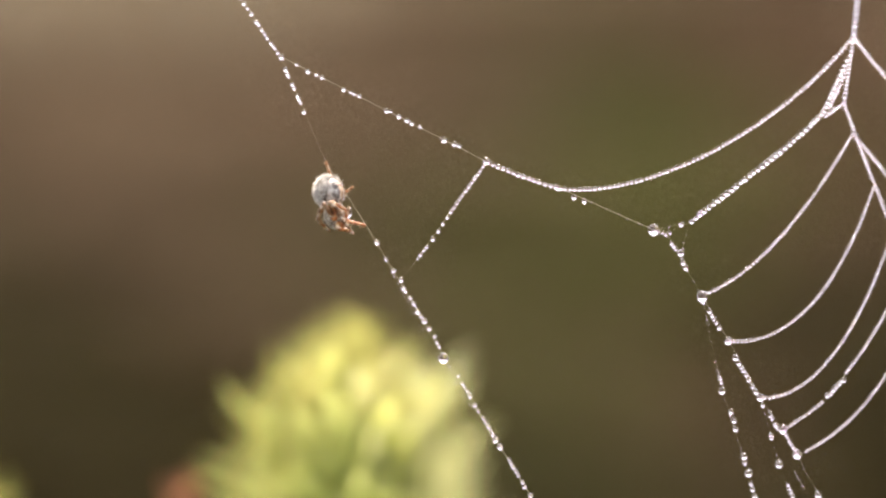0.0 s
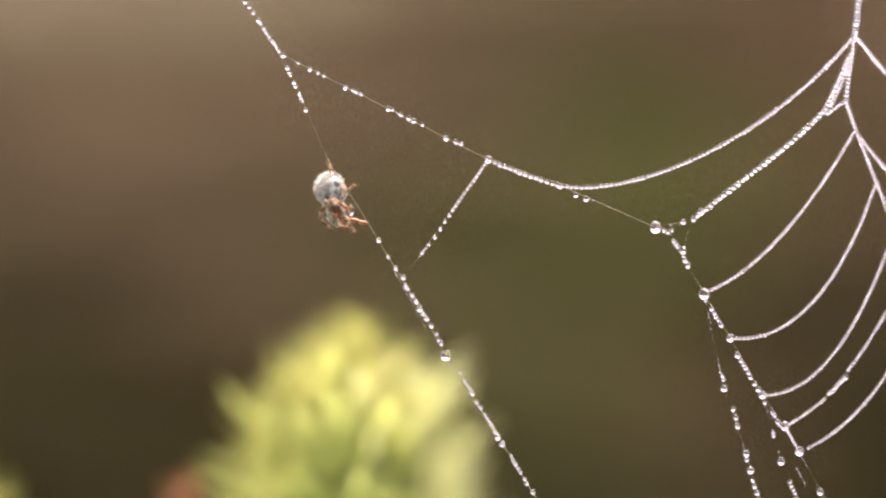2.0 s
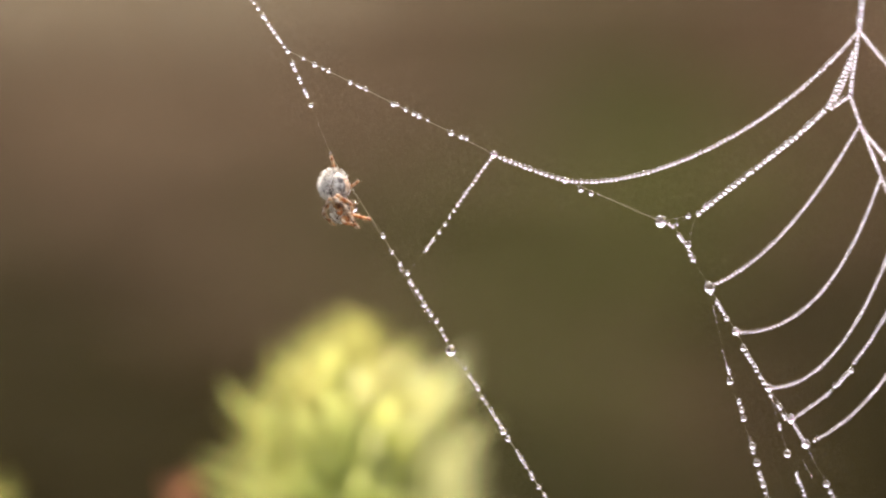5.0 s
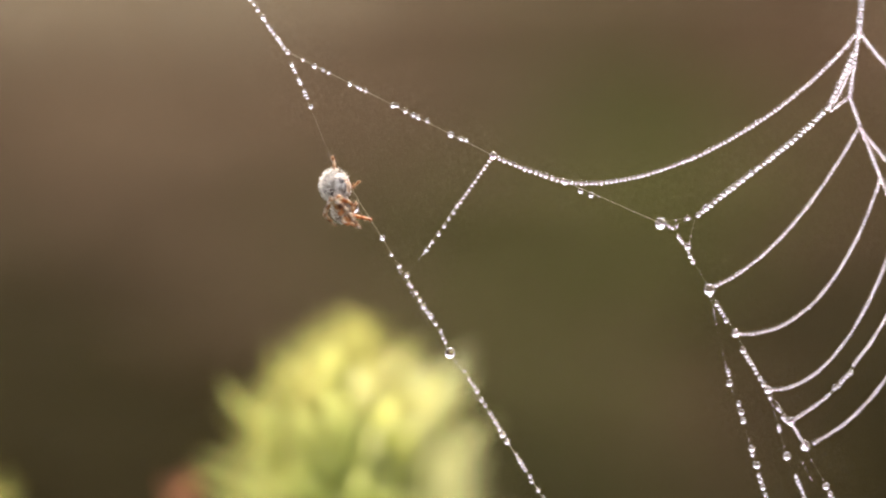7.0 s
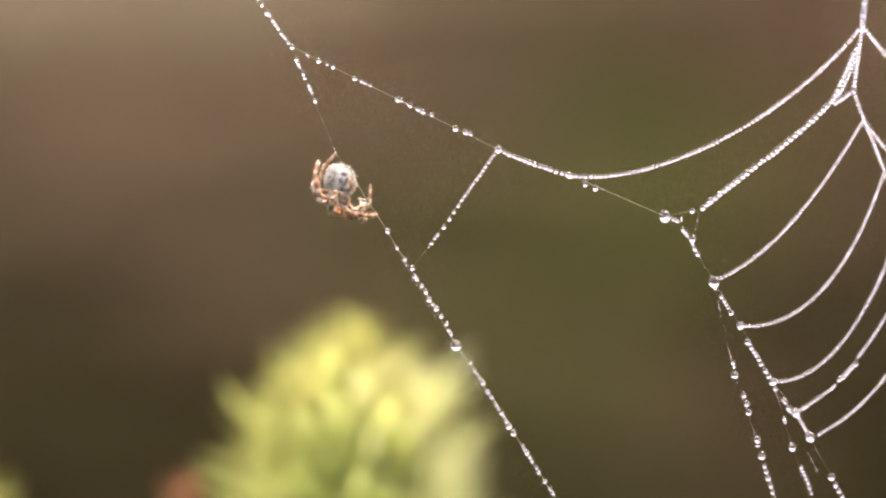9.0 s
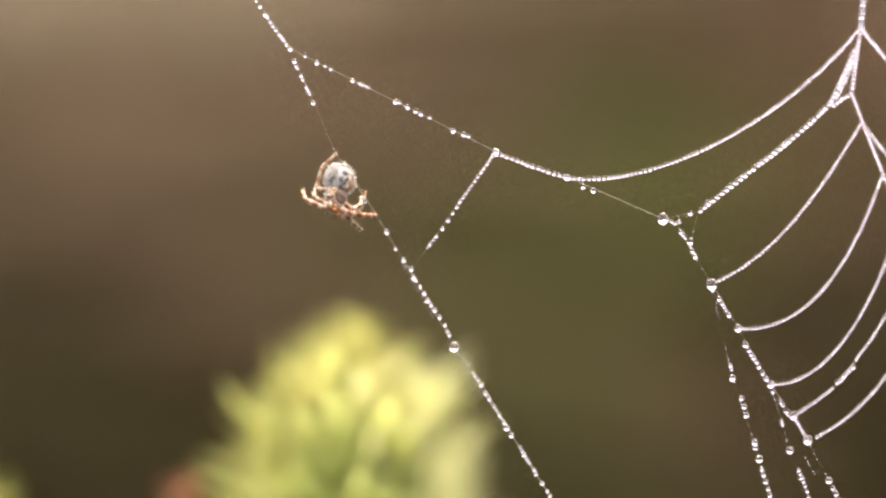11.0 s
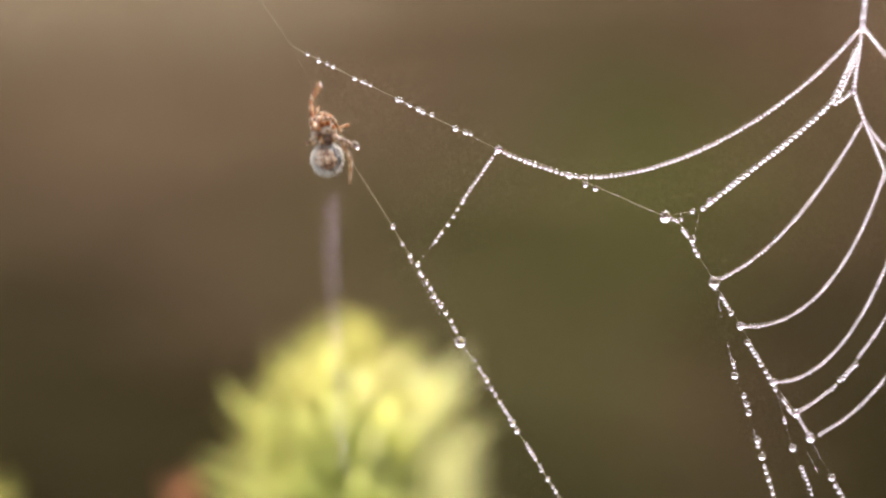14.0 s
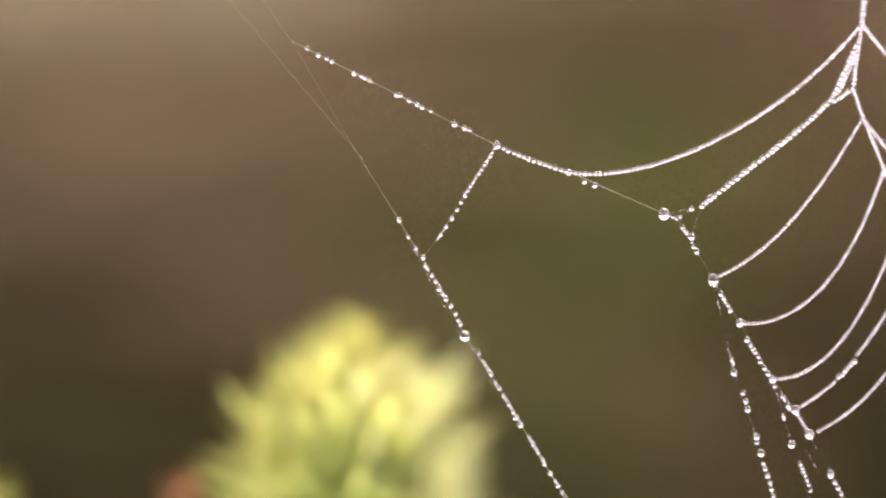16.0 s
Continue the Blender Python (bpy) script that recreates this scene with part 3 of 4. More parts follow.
thread([J, (667, 429), (720, 516), (785, 634)],
       [(667, 429, 5), (683, 459, 3.5), (697, 479, 4), (710, 495, 5), (714, 510, 4), (718, 515, 4), (726, 527, 4), (733, 538, 4.5), (739, 551, 5.4), (745, 560, 4), (751, 568, 5.5), (760, 581, 4.6), (769, 595, 4), (773, 606, 3.5), (777, 613, 4), (785, 634, 10)],
       dots=10, width=0.26, ends=(1, 1))
thread([(785, 634), (835, 710), (895, 806), (990, 960)],
       [(792, 645, 0.9), (797, 650, 1.2), (799, 656, 0.9), (804, 658, 1.4), (811, 665, 3), (818, 679, 3.5), (822, 685, 3), (827, 692, 3.5), (832, 701, 5), (840, 717, 4.5), (847, 727, 4), (855, 740, 4), (859, 747, 3.5), (864, 755, 4.5), (868, 761, 3.5), (872, 769, 4.5), (877, 778, 6.4), (885, 791, 6)],
       dots=12, width=0.26, ends=(1, 1))
thread([(885, 791), (990, 960)], [(901, 813, 3.5), (904, 820, 3.5), (908, 826, 5), (913, 834, 4), (917, 841, 4), (925, 853, 4), (928, 861, 4.5), (939, 877, 5), (948, 891, 4), (953, 899, 4.5), (960, 911, 4), (966, 920, 5)], ends=(1, 1))
thread([(676, 450), (765, 615)], dots=24, width=0.035, ends=(1, 1))
thread([(765, 615), (850, 745)], dots=14, width=0.035, ends=(1, 1))
# the bridge and the long upper arcs
C = (1157, 407)
thread([B, (930, 316), (990, 333)], [(988, 333, 5.6)], beads=(4.5, 9.3))
thread([(990, 333), C], [(1016, 349, 5), (1034, 356, 5.2), (1157, 407, 11)], dots=14, width=0.36)
thread([(990, 333), (1140, 352), (1374, 232), (1509, 66)], beads=(3.95, 8.0), sag=0.5)
thread([(1222, 394), (1310, 320), (1400, 262), (1457, 198)], [(1206, 397, 5), (1238, 379, 6.6)], beads=(5.1, 9.8))
thread([(1457, 198), (1474, 162), (1502, 100)], beads=(4.8, 8.6))
thread([(1466, 192), (1485, 160), (1500, 118)], beads=(3.8, 7.0))
thread([(1460, 205), (1494, 181)], beads=(4.2, 7.6))
thread([C, (1206, 397)], dots=4, width=0.15)
thread([(1176, 413), (1222, 394)], [(1186, 412, 3)], dots=3, width=0.08)
thread([(1218, 400), (1206, 447)], dots=5, width=0.08)
# radius on the far side, its forks
thread([(1530, -120), (1511, 64)], beads=(5.8, 7.0), width=0.3)
thread([(1511, 64), (1503, 115), (1494, 182)], beads=(4.6, 7.3), width=0.3)
thread([(1494, 182), (1513, 235)], beads=(4.1, 7.1), width=0.3)
thread([(1513, 235), (1548, 325)], beads=(4.2, 7.1), width=0.3)
thread([(1548, 325), (1568, 372), (1600, 470)], beads=(4.1, 7.1), width=0.3)
thread([(1511, 64), (1545, 112), (1640, 215)], beads=(4.2, 7.1), width=0.3)
thread([(1515, 240), (1548, 285), (1640, 390)], beads=(4.1, 7.1), width=0.3)
# capture arcs
thread([(1248, 521), (1360, 470), (1450, 330), (1510, 236)], beads=(3.75, 7.4), width=0.3, sag=1.0)
thread([(1289, 603), (1400, 613), (1489, 494), (1548, 326)], beads=(3.75, 7.3), width=0.3, sag=1.0)
thread([(1345, 704), (1440, 706), (1523, 579), (1587, 390)], beads=(3.75, 7.3), width=0.3, sag=1.0)
thread([(1386, 760), (1428, 735), (1457, 710)], beads=(3.75, 7.3))
thread([(1457, 710), (1476, 690), (1497, 662)], [(1464, 700, 5), (1471, 697, 4.6), (1476, 690, 4.8), (1480, 684, 4.6), (1486, 679, 4.8), (1493, 673, 5.4)])
thread([(1497, 660), (1540, 600), (1595, 500)], beads=(3.75, 7.3), width=0.3, sag=1.0)
thread([(1426, 799), (1500, 756), (1552, 695), (1610, 590)], beads=(3.75, 7.3), width=0.3, sag=1.0)
# the frame line down the near side, with a large drop at each joint
thread([C, (1178, 412), (1184, 420)], beads=(3.6, 7))
thread([(1184, 420), (1214, 474)], [(1189, 431, 4.4), (1193, 436, 4.4), (1196, 441, 3.6), (1205, 448, 6.4), (1206, 457, 3), (1209, 465, 4.6), (1214, 474, 5.2)])
thread([(1214, 474), (1243, 525)], [(1243, 525, 10.4)], dots=5, width=0.08)
thread([(1243, 525), (1289, 603)], [(1245, 536, 3.4), (1256, 551, 4.6), (1261, 559, 4), (1264, 565, 3.6), (1268, 571, 3.6), (1273, 580, 4.8), (1289, 603, 7.6)], dots=4)
thread([(1289, 603), (1345, 704)], [(1302, 633, 6), (1308, 643, 4.6), (1312, 650, 4.2), (1316, 656, 4.8), (1321, 664, 4.2), (1325, 672, 5), (1332, 684, 4.6), (1338, 694, 5.2), (1346, 704, 7.6)], dots=6)
thread([(1345, 704), (1386, 760)], [(1350, 717, 4.4), (1364, 736, 4.6), (1367, 741, 3.8), (1373, 752, 5), (1376, 758, 3.6), (1386, 760, 8.6)], dots=5)
thread([(1386, 760), (1411, 804)], [(1411, 804, 9.2)], beads=(3.7, 6.4))
# loose threads hanging below
thread([(1243, 527), (1258, 600), (1278, 692)], [(1275, 670, 4), (1277, 677, 3.4), (1278, 692, 6.8)], dots=26, width=0.035)
thread([(1278, 692), (1296, 744), (1316, 808)], [(1294, 729, 5), (1299, 744, 5.4), (1302, 759, 6), (1317, 808, 6.6)], dots=14, width=0.05)
thread([(1316, 808), (1352, 935)], [(1318, 819, 4.6), (1325, 838, 7.6), (1329, 856, 4.6), (1332, 866, 5), (1336, 878, 5.5), (1340, 891, 4.6), (1343, 902, 5), (1346, 914, 4.5)], dots=4, width=0.05)
thread([(1348, 712), (1362, 760), (1379, 822)], [(1365, 770, 4), (1366, 776, 3.8), (1379, 822, 7.4)], dots=20, width=0.035)
thread([(1379, 822), (1415, 940)], [(1395, 858, 4), (1397, 865, 3.8), (1400, 871, 4), (1403, 878, 4), (1406, 886, 4), (1409, 895, 4.2), (1412, 905, 4)], dots=6, width=0.035)
thread([(1411, 806), (1428, 840), (1490, 950)], [(1448, 876, 7), (1455, 890, 5), (1461, 901, 5), (1467, 911, 4.4)], dots=16, width=0.035)
thread([(1405, 832), (1424, 868)], dots=12, width=0.035)
# the dragline that the spider leaves behind it, in four overlapping lengths
DRAG = []
for i in range(4):
    v, f = [], []
    tube(v, f, [Vector(), Vector((0, 0, 100 * U))], [0.14 * U] * 2, 5)
    d = raw("dragline", v, f, SILK, web, "fine pale dragline")
    DRAG.append(d)

for d, x, y, r in FALLING:
    tagged(d, "clear round dewdrop hanging on a thread", "dewdrop", "loose dewdrops")

# ---- the spider ----
spider = new("spider")
tagged(spider, "small hairy orb-weaver spider, orange legs, mottled grey abdomen", "spider")


def blob(name, centre, half, mat, label="", rough=0.06, rings=22, sides=28, taper=0.0, parent=None):
    """A closed rounded body, lumpy, tapering to its rear."""
    bv, bf = ball_data(rings, sides)
    out = []
    for v in bv:
        k = 1 + rough * noise.noise(v * 3.1 + Vector(centre) * 0.01) + rough * 0.5 * noise.noise(v * 8)
        t = 1 - taper * max(-v.y, 0) ** 2
        out.append((Vector(centre) + Vector((v.x * half[0] * t, v.y * half[1], v.z * half[2] * t)) * k) * U)
    return raw(name, out, bf, mat, parent or spider, label)


def bristles(v, f, centre, half, count, length, rng, lean=0.3, keep=lambda d: True):
    """Fine tapered hairs standing off an ellipsoid."""
    for _ in range(count):
        d = Vector((rng.gauss(0, 1), rng.gauss(0, 1), rng.gauss(0, 1))).normalized()
        if not keep(d):
            continue
        p = Vector(centre) + Vector((d.x * half[0], d.y * half[1], d.z * half[2])) * 0.97
        q = p + (d + Vector((rng.uniform(-lean, lean), -lean, rng.uniform(-lean, lean)))) * length * rng.uniform(0.5, 1.1)
        tube(v, f, [p * U, (p * 0.5 + q * 0.5) * U, q * U], [0.75 * U, 0.55 * U, 0.12 * U], 3)


rs = random.Random(9)
AB, AB_HALF = (0, -45, 3), (26.5, 27.5, 24.5)
abdomen = blob("abdomen", AB, AB_HALF, ABDOMEN, "mottled grey-white hairy abdomen", 0.05, 30, 40, 0.22)
v, f = [], []
bristles(v, f, AB, AB_HALF, 2600, 7, rs, keep=lambda d: d.z > 0.0 or (d.z > -0.6 and rs.random() < 0.35))
raw("hair", v, f, HAIR, abdomen, "short pale hairs", "stuff")
v, f = [], []
for _ in range(70):
    d = Vector((rs.gauss(0, 1), rs.gauss(0, 1), rs.gauss(0.9, 0.8))).normalized()
    add_ball(v, f, (Vector(AB) + Vector((d.x * 29, d.y * 30, d.z * 27))) * U, rs.uniform(0.7, 1.9) * U)
raw("dew", v, f, WATER, abdomen, "tiny dewdrops caught on hairs", "stuff")
for s in (-1, 1):
    blob("spinneret", (s * 3, -69, -8), (3, 6, 3), CHEST, "", 0.05, 8, 12, parent=abdomen)
thorax = blob("cephalothorax", (0, 0, 0), (21, 23, 15), CHEST, "brown-grey hairy head and chest", 0.05, 22, 28)
blob("breastplate", (0, -4, -11.5), (13, 15, 7), DARK_SKIN, "dark breastplate", 0.05, 12, 16)
blob("pedicel", (0, -21, 0), (5, 6, 5), DARK_SKIN, "", 0.05, 10, 14)
v, f = [], []
bristles(v, f, (0, 0, 0), (21, 23, 15), 480, 6, rs, keep=lambda d: d.z > -0.3)
raw("hair", v, f, HAIR, thorax, "short pale hairs", "stuff")
for s in (-1, 1):
    blob("chelicera", (s * 4.6, 20, -8), (4.6, 6, 8), LEG, "", 0.05, 10, 14)
    for x, y, z, r in ((3, 20, 7, 1.7), (3.2, 16.5, 10, 1.6), (8.5, 16, 6, 1.4), (8.8, 13.5, 7.5, 1.3)):
        blob("eye", (s * x, y, z), (r, r, r), EYE_BLACK, "", 0, 8, 12)
    v, f = [], []
    tube(v, f, [Vector((s * 7, 15, -7)) * U, Vector((s * 10, 25, -8)) * U, Vector((s * 9, 31, -15)) * U, Vector((s * 7, 32, -20)) * U], [3.6 * U, 3.6 * U, 3.4 * U, 2.0 * U], 8)
    raw("palp", v, f, LEG, spider)


def limb(name, length, r0, r1, parent, seed, skin, label=""):
    """A leg joint along +Y: swollen, tapering, with bristles and a few beads of dew."""
    rng = random.Random(seed)
    v, f = [], []
    n = 9
    pts = [Vector((0, length * i / n, 0)) * U for i in range(n + 1)]
    rad = [(r0 + (r1 - r0) * i / n) * (1 + 0.16 * math.sin(math.pi * i / n) + 0.1 * math.cos(6.3 * i / n)) * U for i in range(n + 1)]
    tube(v, f, pts, rad, 9)
    add_ball(v, f, Vector((0, 0, 0)), r0 * 1.02 * U)
    add_ball(v, f, Vector((0, length * U, 0)), r1 * 1.02 * U)
    for _ in range(int(length * 0.9)):
        y, g = rng.uniform(0.05, 1) * length, rng.uniform(0, 2 * math.pi)
        r = r0 + (r1 - r0) * y / length
        d = Vector((math.cos(g), 0, math.sin(g)))
        p = Vector((0, y, 0)) + d * r * 0.8
        q = p + (d + Vector((0, 0.7, 0))) * rng.uniform(3, 6)
        tube(v, f, [p * U, q * U], [0.45 * U, 0.1 * U], 3)
    ob = raw(name, v, f, skin, parent, label)
    v, f = [], []
    for _ in range(int(length / 8)):
        y, g = rng.uniform(0.05, 1) * length, rng.uniform(0, 2 * math.pi)
        add_ball(v, f, Vector((math.cos(g) * (r0 + 1), y, math.sin(g) * (r0 + 1))) * U, rng.uniform(0.6, 1.5) * U)
    return ob, (v, f)


LEGS = []                                       # leg, tibia, tarsus, base, lengths
for side in (-1, 1):
    for k, (y, lens) in enumerate([(11, (34, 40, 36)), (4, (33, 37, 33)), (-3, (26, 27, 24)), (-10, (36, 42, 36))]):
        skin, kind = (LEG, "orange leg banded with cream") if k < 1 else (PALE_LEG, "pale cream leg banded with tan")
        blob("coxa", (side * 14, y * 0.95 - 1, -8), (6, 4.6, 5), skin, "", 0.08, 10, 14)
        femur, dew = limb("leg", lens[0], 4.3, 3.7, spider, 30 + 10 * k + side, skin, kind)
        if dew[0]:
            raw("dew", dew[0], dew[1], WATER, femur, "beads of dew on the bristles", "stuff")
        tibia, _ = limb("tibia", lens[1], 3.8, 3.2, femur, 31 + 10 * k + side, skin)
        tarsus, _ = limb("tarsus", lens[2], 3.0, 2.0, femur, 32 + 10 * k + side, skin)
        if side > 0 and k == 2:
            leg_drop = new("dewdrop", drop_mesh)
            leg_drop.parent, leg_drop.scale = femur, (6 * U, 10 * U, 6 * U)
            tagged(leg_drop, "large clear dewdrop on a leg")
        LEGS.append((femur, tibia, tarsus, Vector((side * 12, y, -6)), lens))
tip_drop = new("dewdrop", drop_mesh)            # it hangs on the tip of a front leg
tip_drop.parent = LEGS[0][0]
tip_drop.scale = (3.6 * U, 3.6 * U, 3.6 * U)
tagged(tip_drop, "clear dewdrop on the tip of a leg")

# ---- motions ----
# the body: seconds, middle of the abdomen in the plan, the way the head points (right, up, away), the way the back faces
BODY = [(0, 583, 340, 0.17, -0.95, -0.25, -0.8, 0.1, 0.6), (4, 590, 332, 0.17, -0.95, -0.25, -0.8, 0.1, 0.6), (7.5, 598, 324, 0.17, -0.95, -0.25, -0.8, 0.1, 0.6),
        (8, 611, 319, 0.17, -0.92, -0.35, -0.8, 0.1, 0.6)]
BODY += [(8.5, 606, 320, 0.05, -0.88, -0.45, -0.62, 0.15, 0.77), (9, 602, 322, -0.12, -0.85, -0.5, -0.45, 0.3, 0.85), (9.2, 607, 314, -0.15, -0.85, -0.5, -0.45, 0.3, 0.85)]
BODY += [(11.3, 601, 321, -0.25, -0.8, -0.55, -0.45, 0.3, 0.85), (11.5, 602, 322, -0.25, -0.8, -0.55, -0.45, 0.3, 0.85), (11.8, 603, 324, -0.32, -0.65, -0.7, -0.5, 0.2, 0.85),
         (12, 607, 324, -0.5, -0.3, -0.82, -0.6, 0.1, 0.8), (12.2, 614, 323, -0.72, 0.05, -0.7, -0.65, 0.0, 0.75)]
BODY += [(12.5, 604, 327, -0.68, 0.68, -0.3, -0.45, -0.3, 0.85), (13, 600, 329, -0.62, 0.75, -0.2, -0.45, -0.35, 0.82), (13.5, 598, 308, -0.5, 0.83, -0.2, -0.45, -0.3, 0.85),
         (13.8, 596, 307, -0.5, 0.83, -0.2, -0.45, -0.3, 0.85), (13.9, 577, 300, -0.3, 0.9, -0.2, -0.45, -0.2, 0.85), (14, 580, 281, -0.15, 0.95, -0.2, -0.48, -0.1, 0.85)]
BODY += [(14.1, 575, 278, -0.12, 0.97, -0.2, -0.48, -0.1, 0.85), (14.2, 575, 276, -0.12, 0.97, -0.2, -0.48, -0.1, 0.85), (14.3, 556, 270, -0.2, 0.95, -0.2, -0.48, -0.15, 0.85), (14.5, 541, 209, -0.3, 0.93, -0.2, -0.48, -0.2, 0.85), (15, 473, 114, -0.28, 0.93, -0.2, -0.48, -0.2, 0.85),
         (15.4, 470, 104, -0.28, 0.93, -0.2, -0.48, -0.2, 0.85), (15.5, 437, 79, -0.28, 0.93, -0.2, -0.48, -0.2, 0.85), (15.6, 423, 32, -0.28, 0.93, -0.2, -0.48, -0.2, 0.85), (15.8, 371, -12, -0.28, 0.93, -0.2, -0.48, -0.2, 0.85), (16, 325, -80, -0.28, 0.93, -0.2, -0.48, -0.2, 0.85)]
# the tips of the legs: seconds, plan right and down, away
TIPS = [
    [(0, 603, 397, -14), (7.5, 618, 381, -14), (8, 629, 374, -18), (8.5, 627, 376, -18), (8.75, 575, 340, -20), (9, 562, 285, -14), (9.2, 566, 278, -14), (11.3, 529, 347, -24), (11.5, 528, 347, -24), (11.8, 543, 259, -24), (12, 535, 322, -30), (12.2, 508, 258, -24), (12.5, 585, 204, -10),
     (13, 554, 202, -8), (13.5, 558, 195, -4), (13.8, 557, 195, -4), (13.9, 552, 196, -6), (14, 566, 148, -6), (14.1, 543, 142, -4), (14.5, 511, 94, -4), (15, 438, 2, 0), (15.5, 400, -40, 0), (16, 288, -195, 0)],
    [(0, 585, 400, -12), (7.5, 600, 384, -12), (8, 626, 378, -14), (8.5, 618, 384, -16), (8.75, 575, 355, -18), (9, 557, 312, -16), (11.3, 556, 338, -20), (11.5, 556, 338, -20), (11.8, 575, 275, -12), (12, 578, 240, -4), (12.2, 581, 236, 0), (12.5, 577, 242, 0),
     (13, 580, 240, 0), (13.5, 586, 234, 0), (13.9, 540, 200, -8), (14, 564, 190, -6), (14.1, 569, 184, 0), (14.5, 462, 98, -10), (15, 415, 8, -6), (15.5, 372, -22, -6), (16, 265, -172, -6)],
    [(0, 606, 390, -22), (7.5, 621, 374, -22), (8, 620, 378, -12), (8.5, 616, 380, -16), (9, 586, 386, -24), (11.3, 580, 381, -24), (12, 573, 371, -30), (12.2, 566, 357, -30), (12.5, 554, 335, -24), (13, 552, 325, -20), (13.5, 560, 300, -16), (13.9, 547, 262, -14),
     (14.1, 538, 250, -14), (14.5, 486, 186, -14), (15, 424, 60, -14), (15.5, 377, 30, -14), (16, 272, -112, -14)],
    [(0, 577, 287, 0), (7.5, 592, 271, 0), (8, 605, 266, 0), (8.5, 601, 269, 0), (9, 594, 272, 0), (11.5, 594, 273, 0), (12, 592, 276, 0), (12.2, 596, 269, 0), (12.5, 599, 268, 0), (13, 600, 276, 0), (13.5, 604, 266, 0), (13.9, 602, 256, 0),
     (14, 604, 232, 0), (14.1, 604, 233, 0), (14.5, 558, 172, 0), (15, 488, 72, 0), (15.5, 467, 40, 0), (16, 362, -90, 0)],
    [(0, 646, 399, 0), (7.5, 661, 382, 0), (8, 672, 374, 0), (8.5, 668, 377, 0), (9, 666, 380, 0), (11.5, 663, 382, 0), (11.8, 667, 384, 0), (12, 663, 382, 0), (12.2, 664, 380, 0), (12.35, 640, 365, -20), (12.5, 596, 268, -4),
     (13, 585, 262, 0), (13.5, 600, 262, 0), (13.9, 580, 232, 0), (14, 581, 206, 0), (14.1, 563, 190, 0), (14.5, 513, 93, 0), (15, 478, 21, 0), (15.5, 440, -18, 0), (16, 333, -150, 0)],
    [(0, 614, 398, -10), (7.5, 630, 382, -10), (8, 650, 388, -6), (9, 648, 388, 0), (11.3, 637, 411, -10), (11.5, 636, 411, -10), (11.8, 650, 395, -6), (12, 645, 367, 0), (12.2, 649, 354, 0), (12.5, 634, 334, -8), (13, 626, 288, 0),
     (13.5, 638, 298, 0), (13.9, 632, 288, 0), (14, 602, 233, 0), (14.1, 606, 240, 0), (14.5, 563, 170, 0), (15, 492, 74, 0), (15.5, 470, 42, 0), (16, 365, -85, 0)],
    [(0, 614, 370, 6), (7.5, 630, 354, 6), (8, 642, 350, 6), (9, 636, 352, 4), (11.5, 637, 350, 4), (12, 655, 360, 0), (12.2, 645, 356, 0), (12.5, 632, 308, -10), (13, 626, 308, -14), (13.5, 634, 304, -12), (13.9, 630, 294, -8),
     (14, 633, 264, 0), (14.1, 621, 274, 0), (14.5, 576, 202, 0), (15, 545, 141, 0), (15.5, 514, 105, 0), (16, 412, -22, 0)],
    [(0, 624, 331, 0), (7.5, 640, 315, 0), (8, 659, 302, 0), (8.5, 655, 315, 0), (9, 655, 329, 0), (9.2, 658, 322, 0), (11.3, 645, 343, 0), (12, 661, 355, 0), (12.2, 649, 354, 0), (12.5, 649, 356, 0), (13, 649, 358, 0), (13.5, 649, 348, 0),
     (13.9, 632, 342, 0), (14, 619, 321, 0), (14.1, 612, 290, 0), (14.5, 577, 205, 0), (15, 540, 138, 0), (15.5, 508, 100, 0), (16, 405, -25, 0)],
]


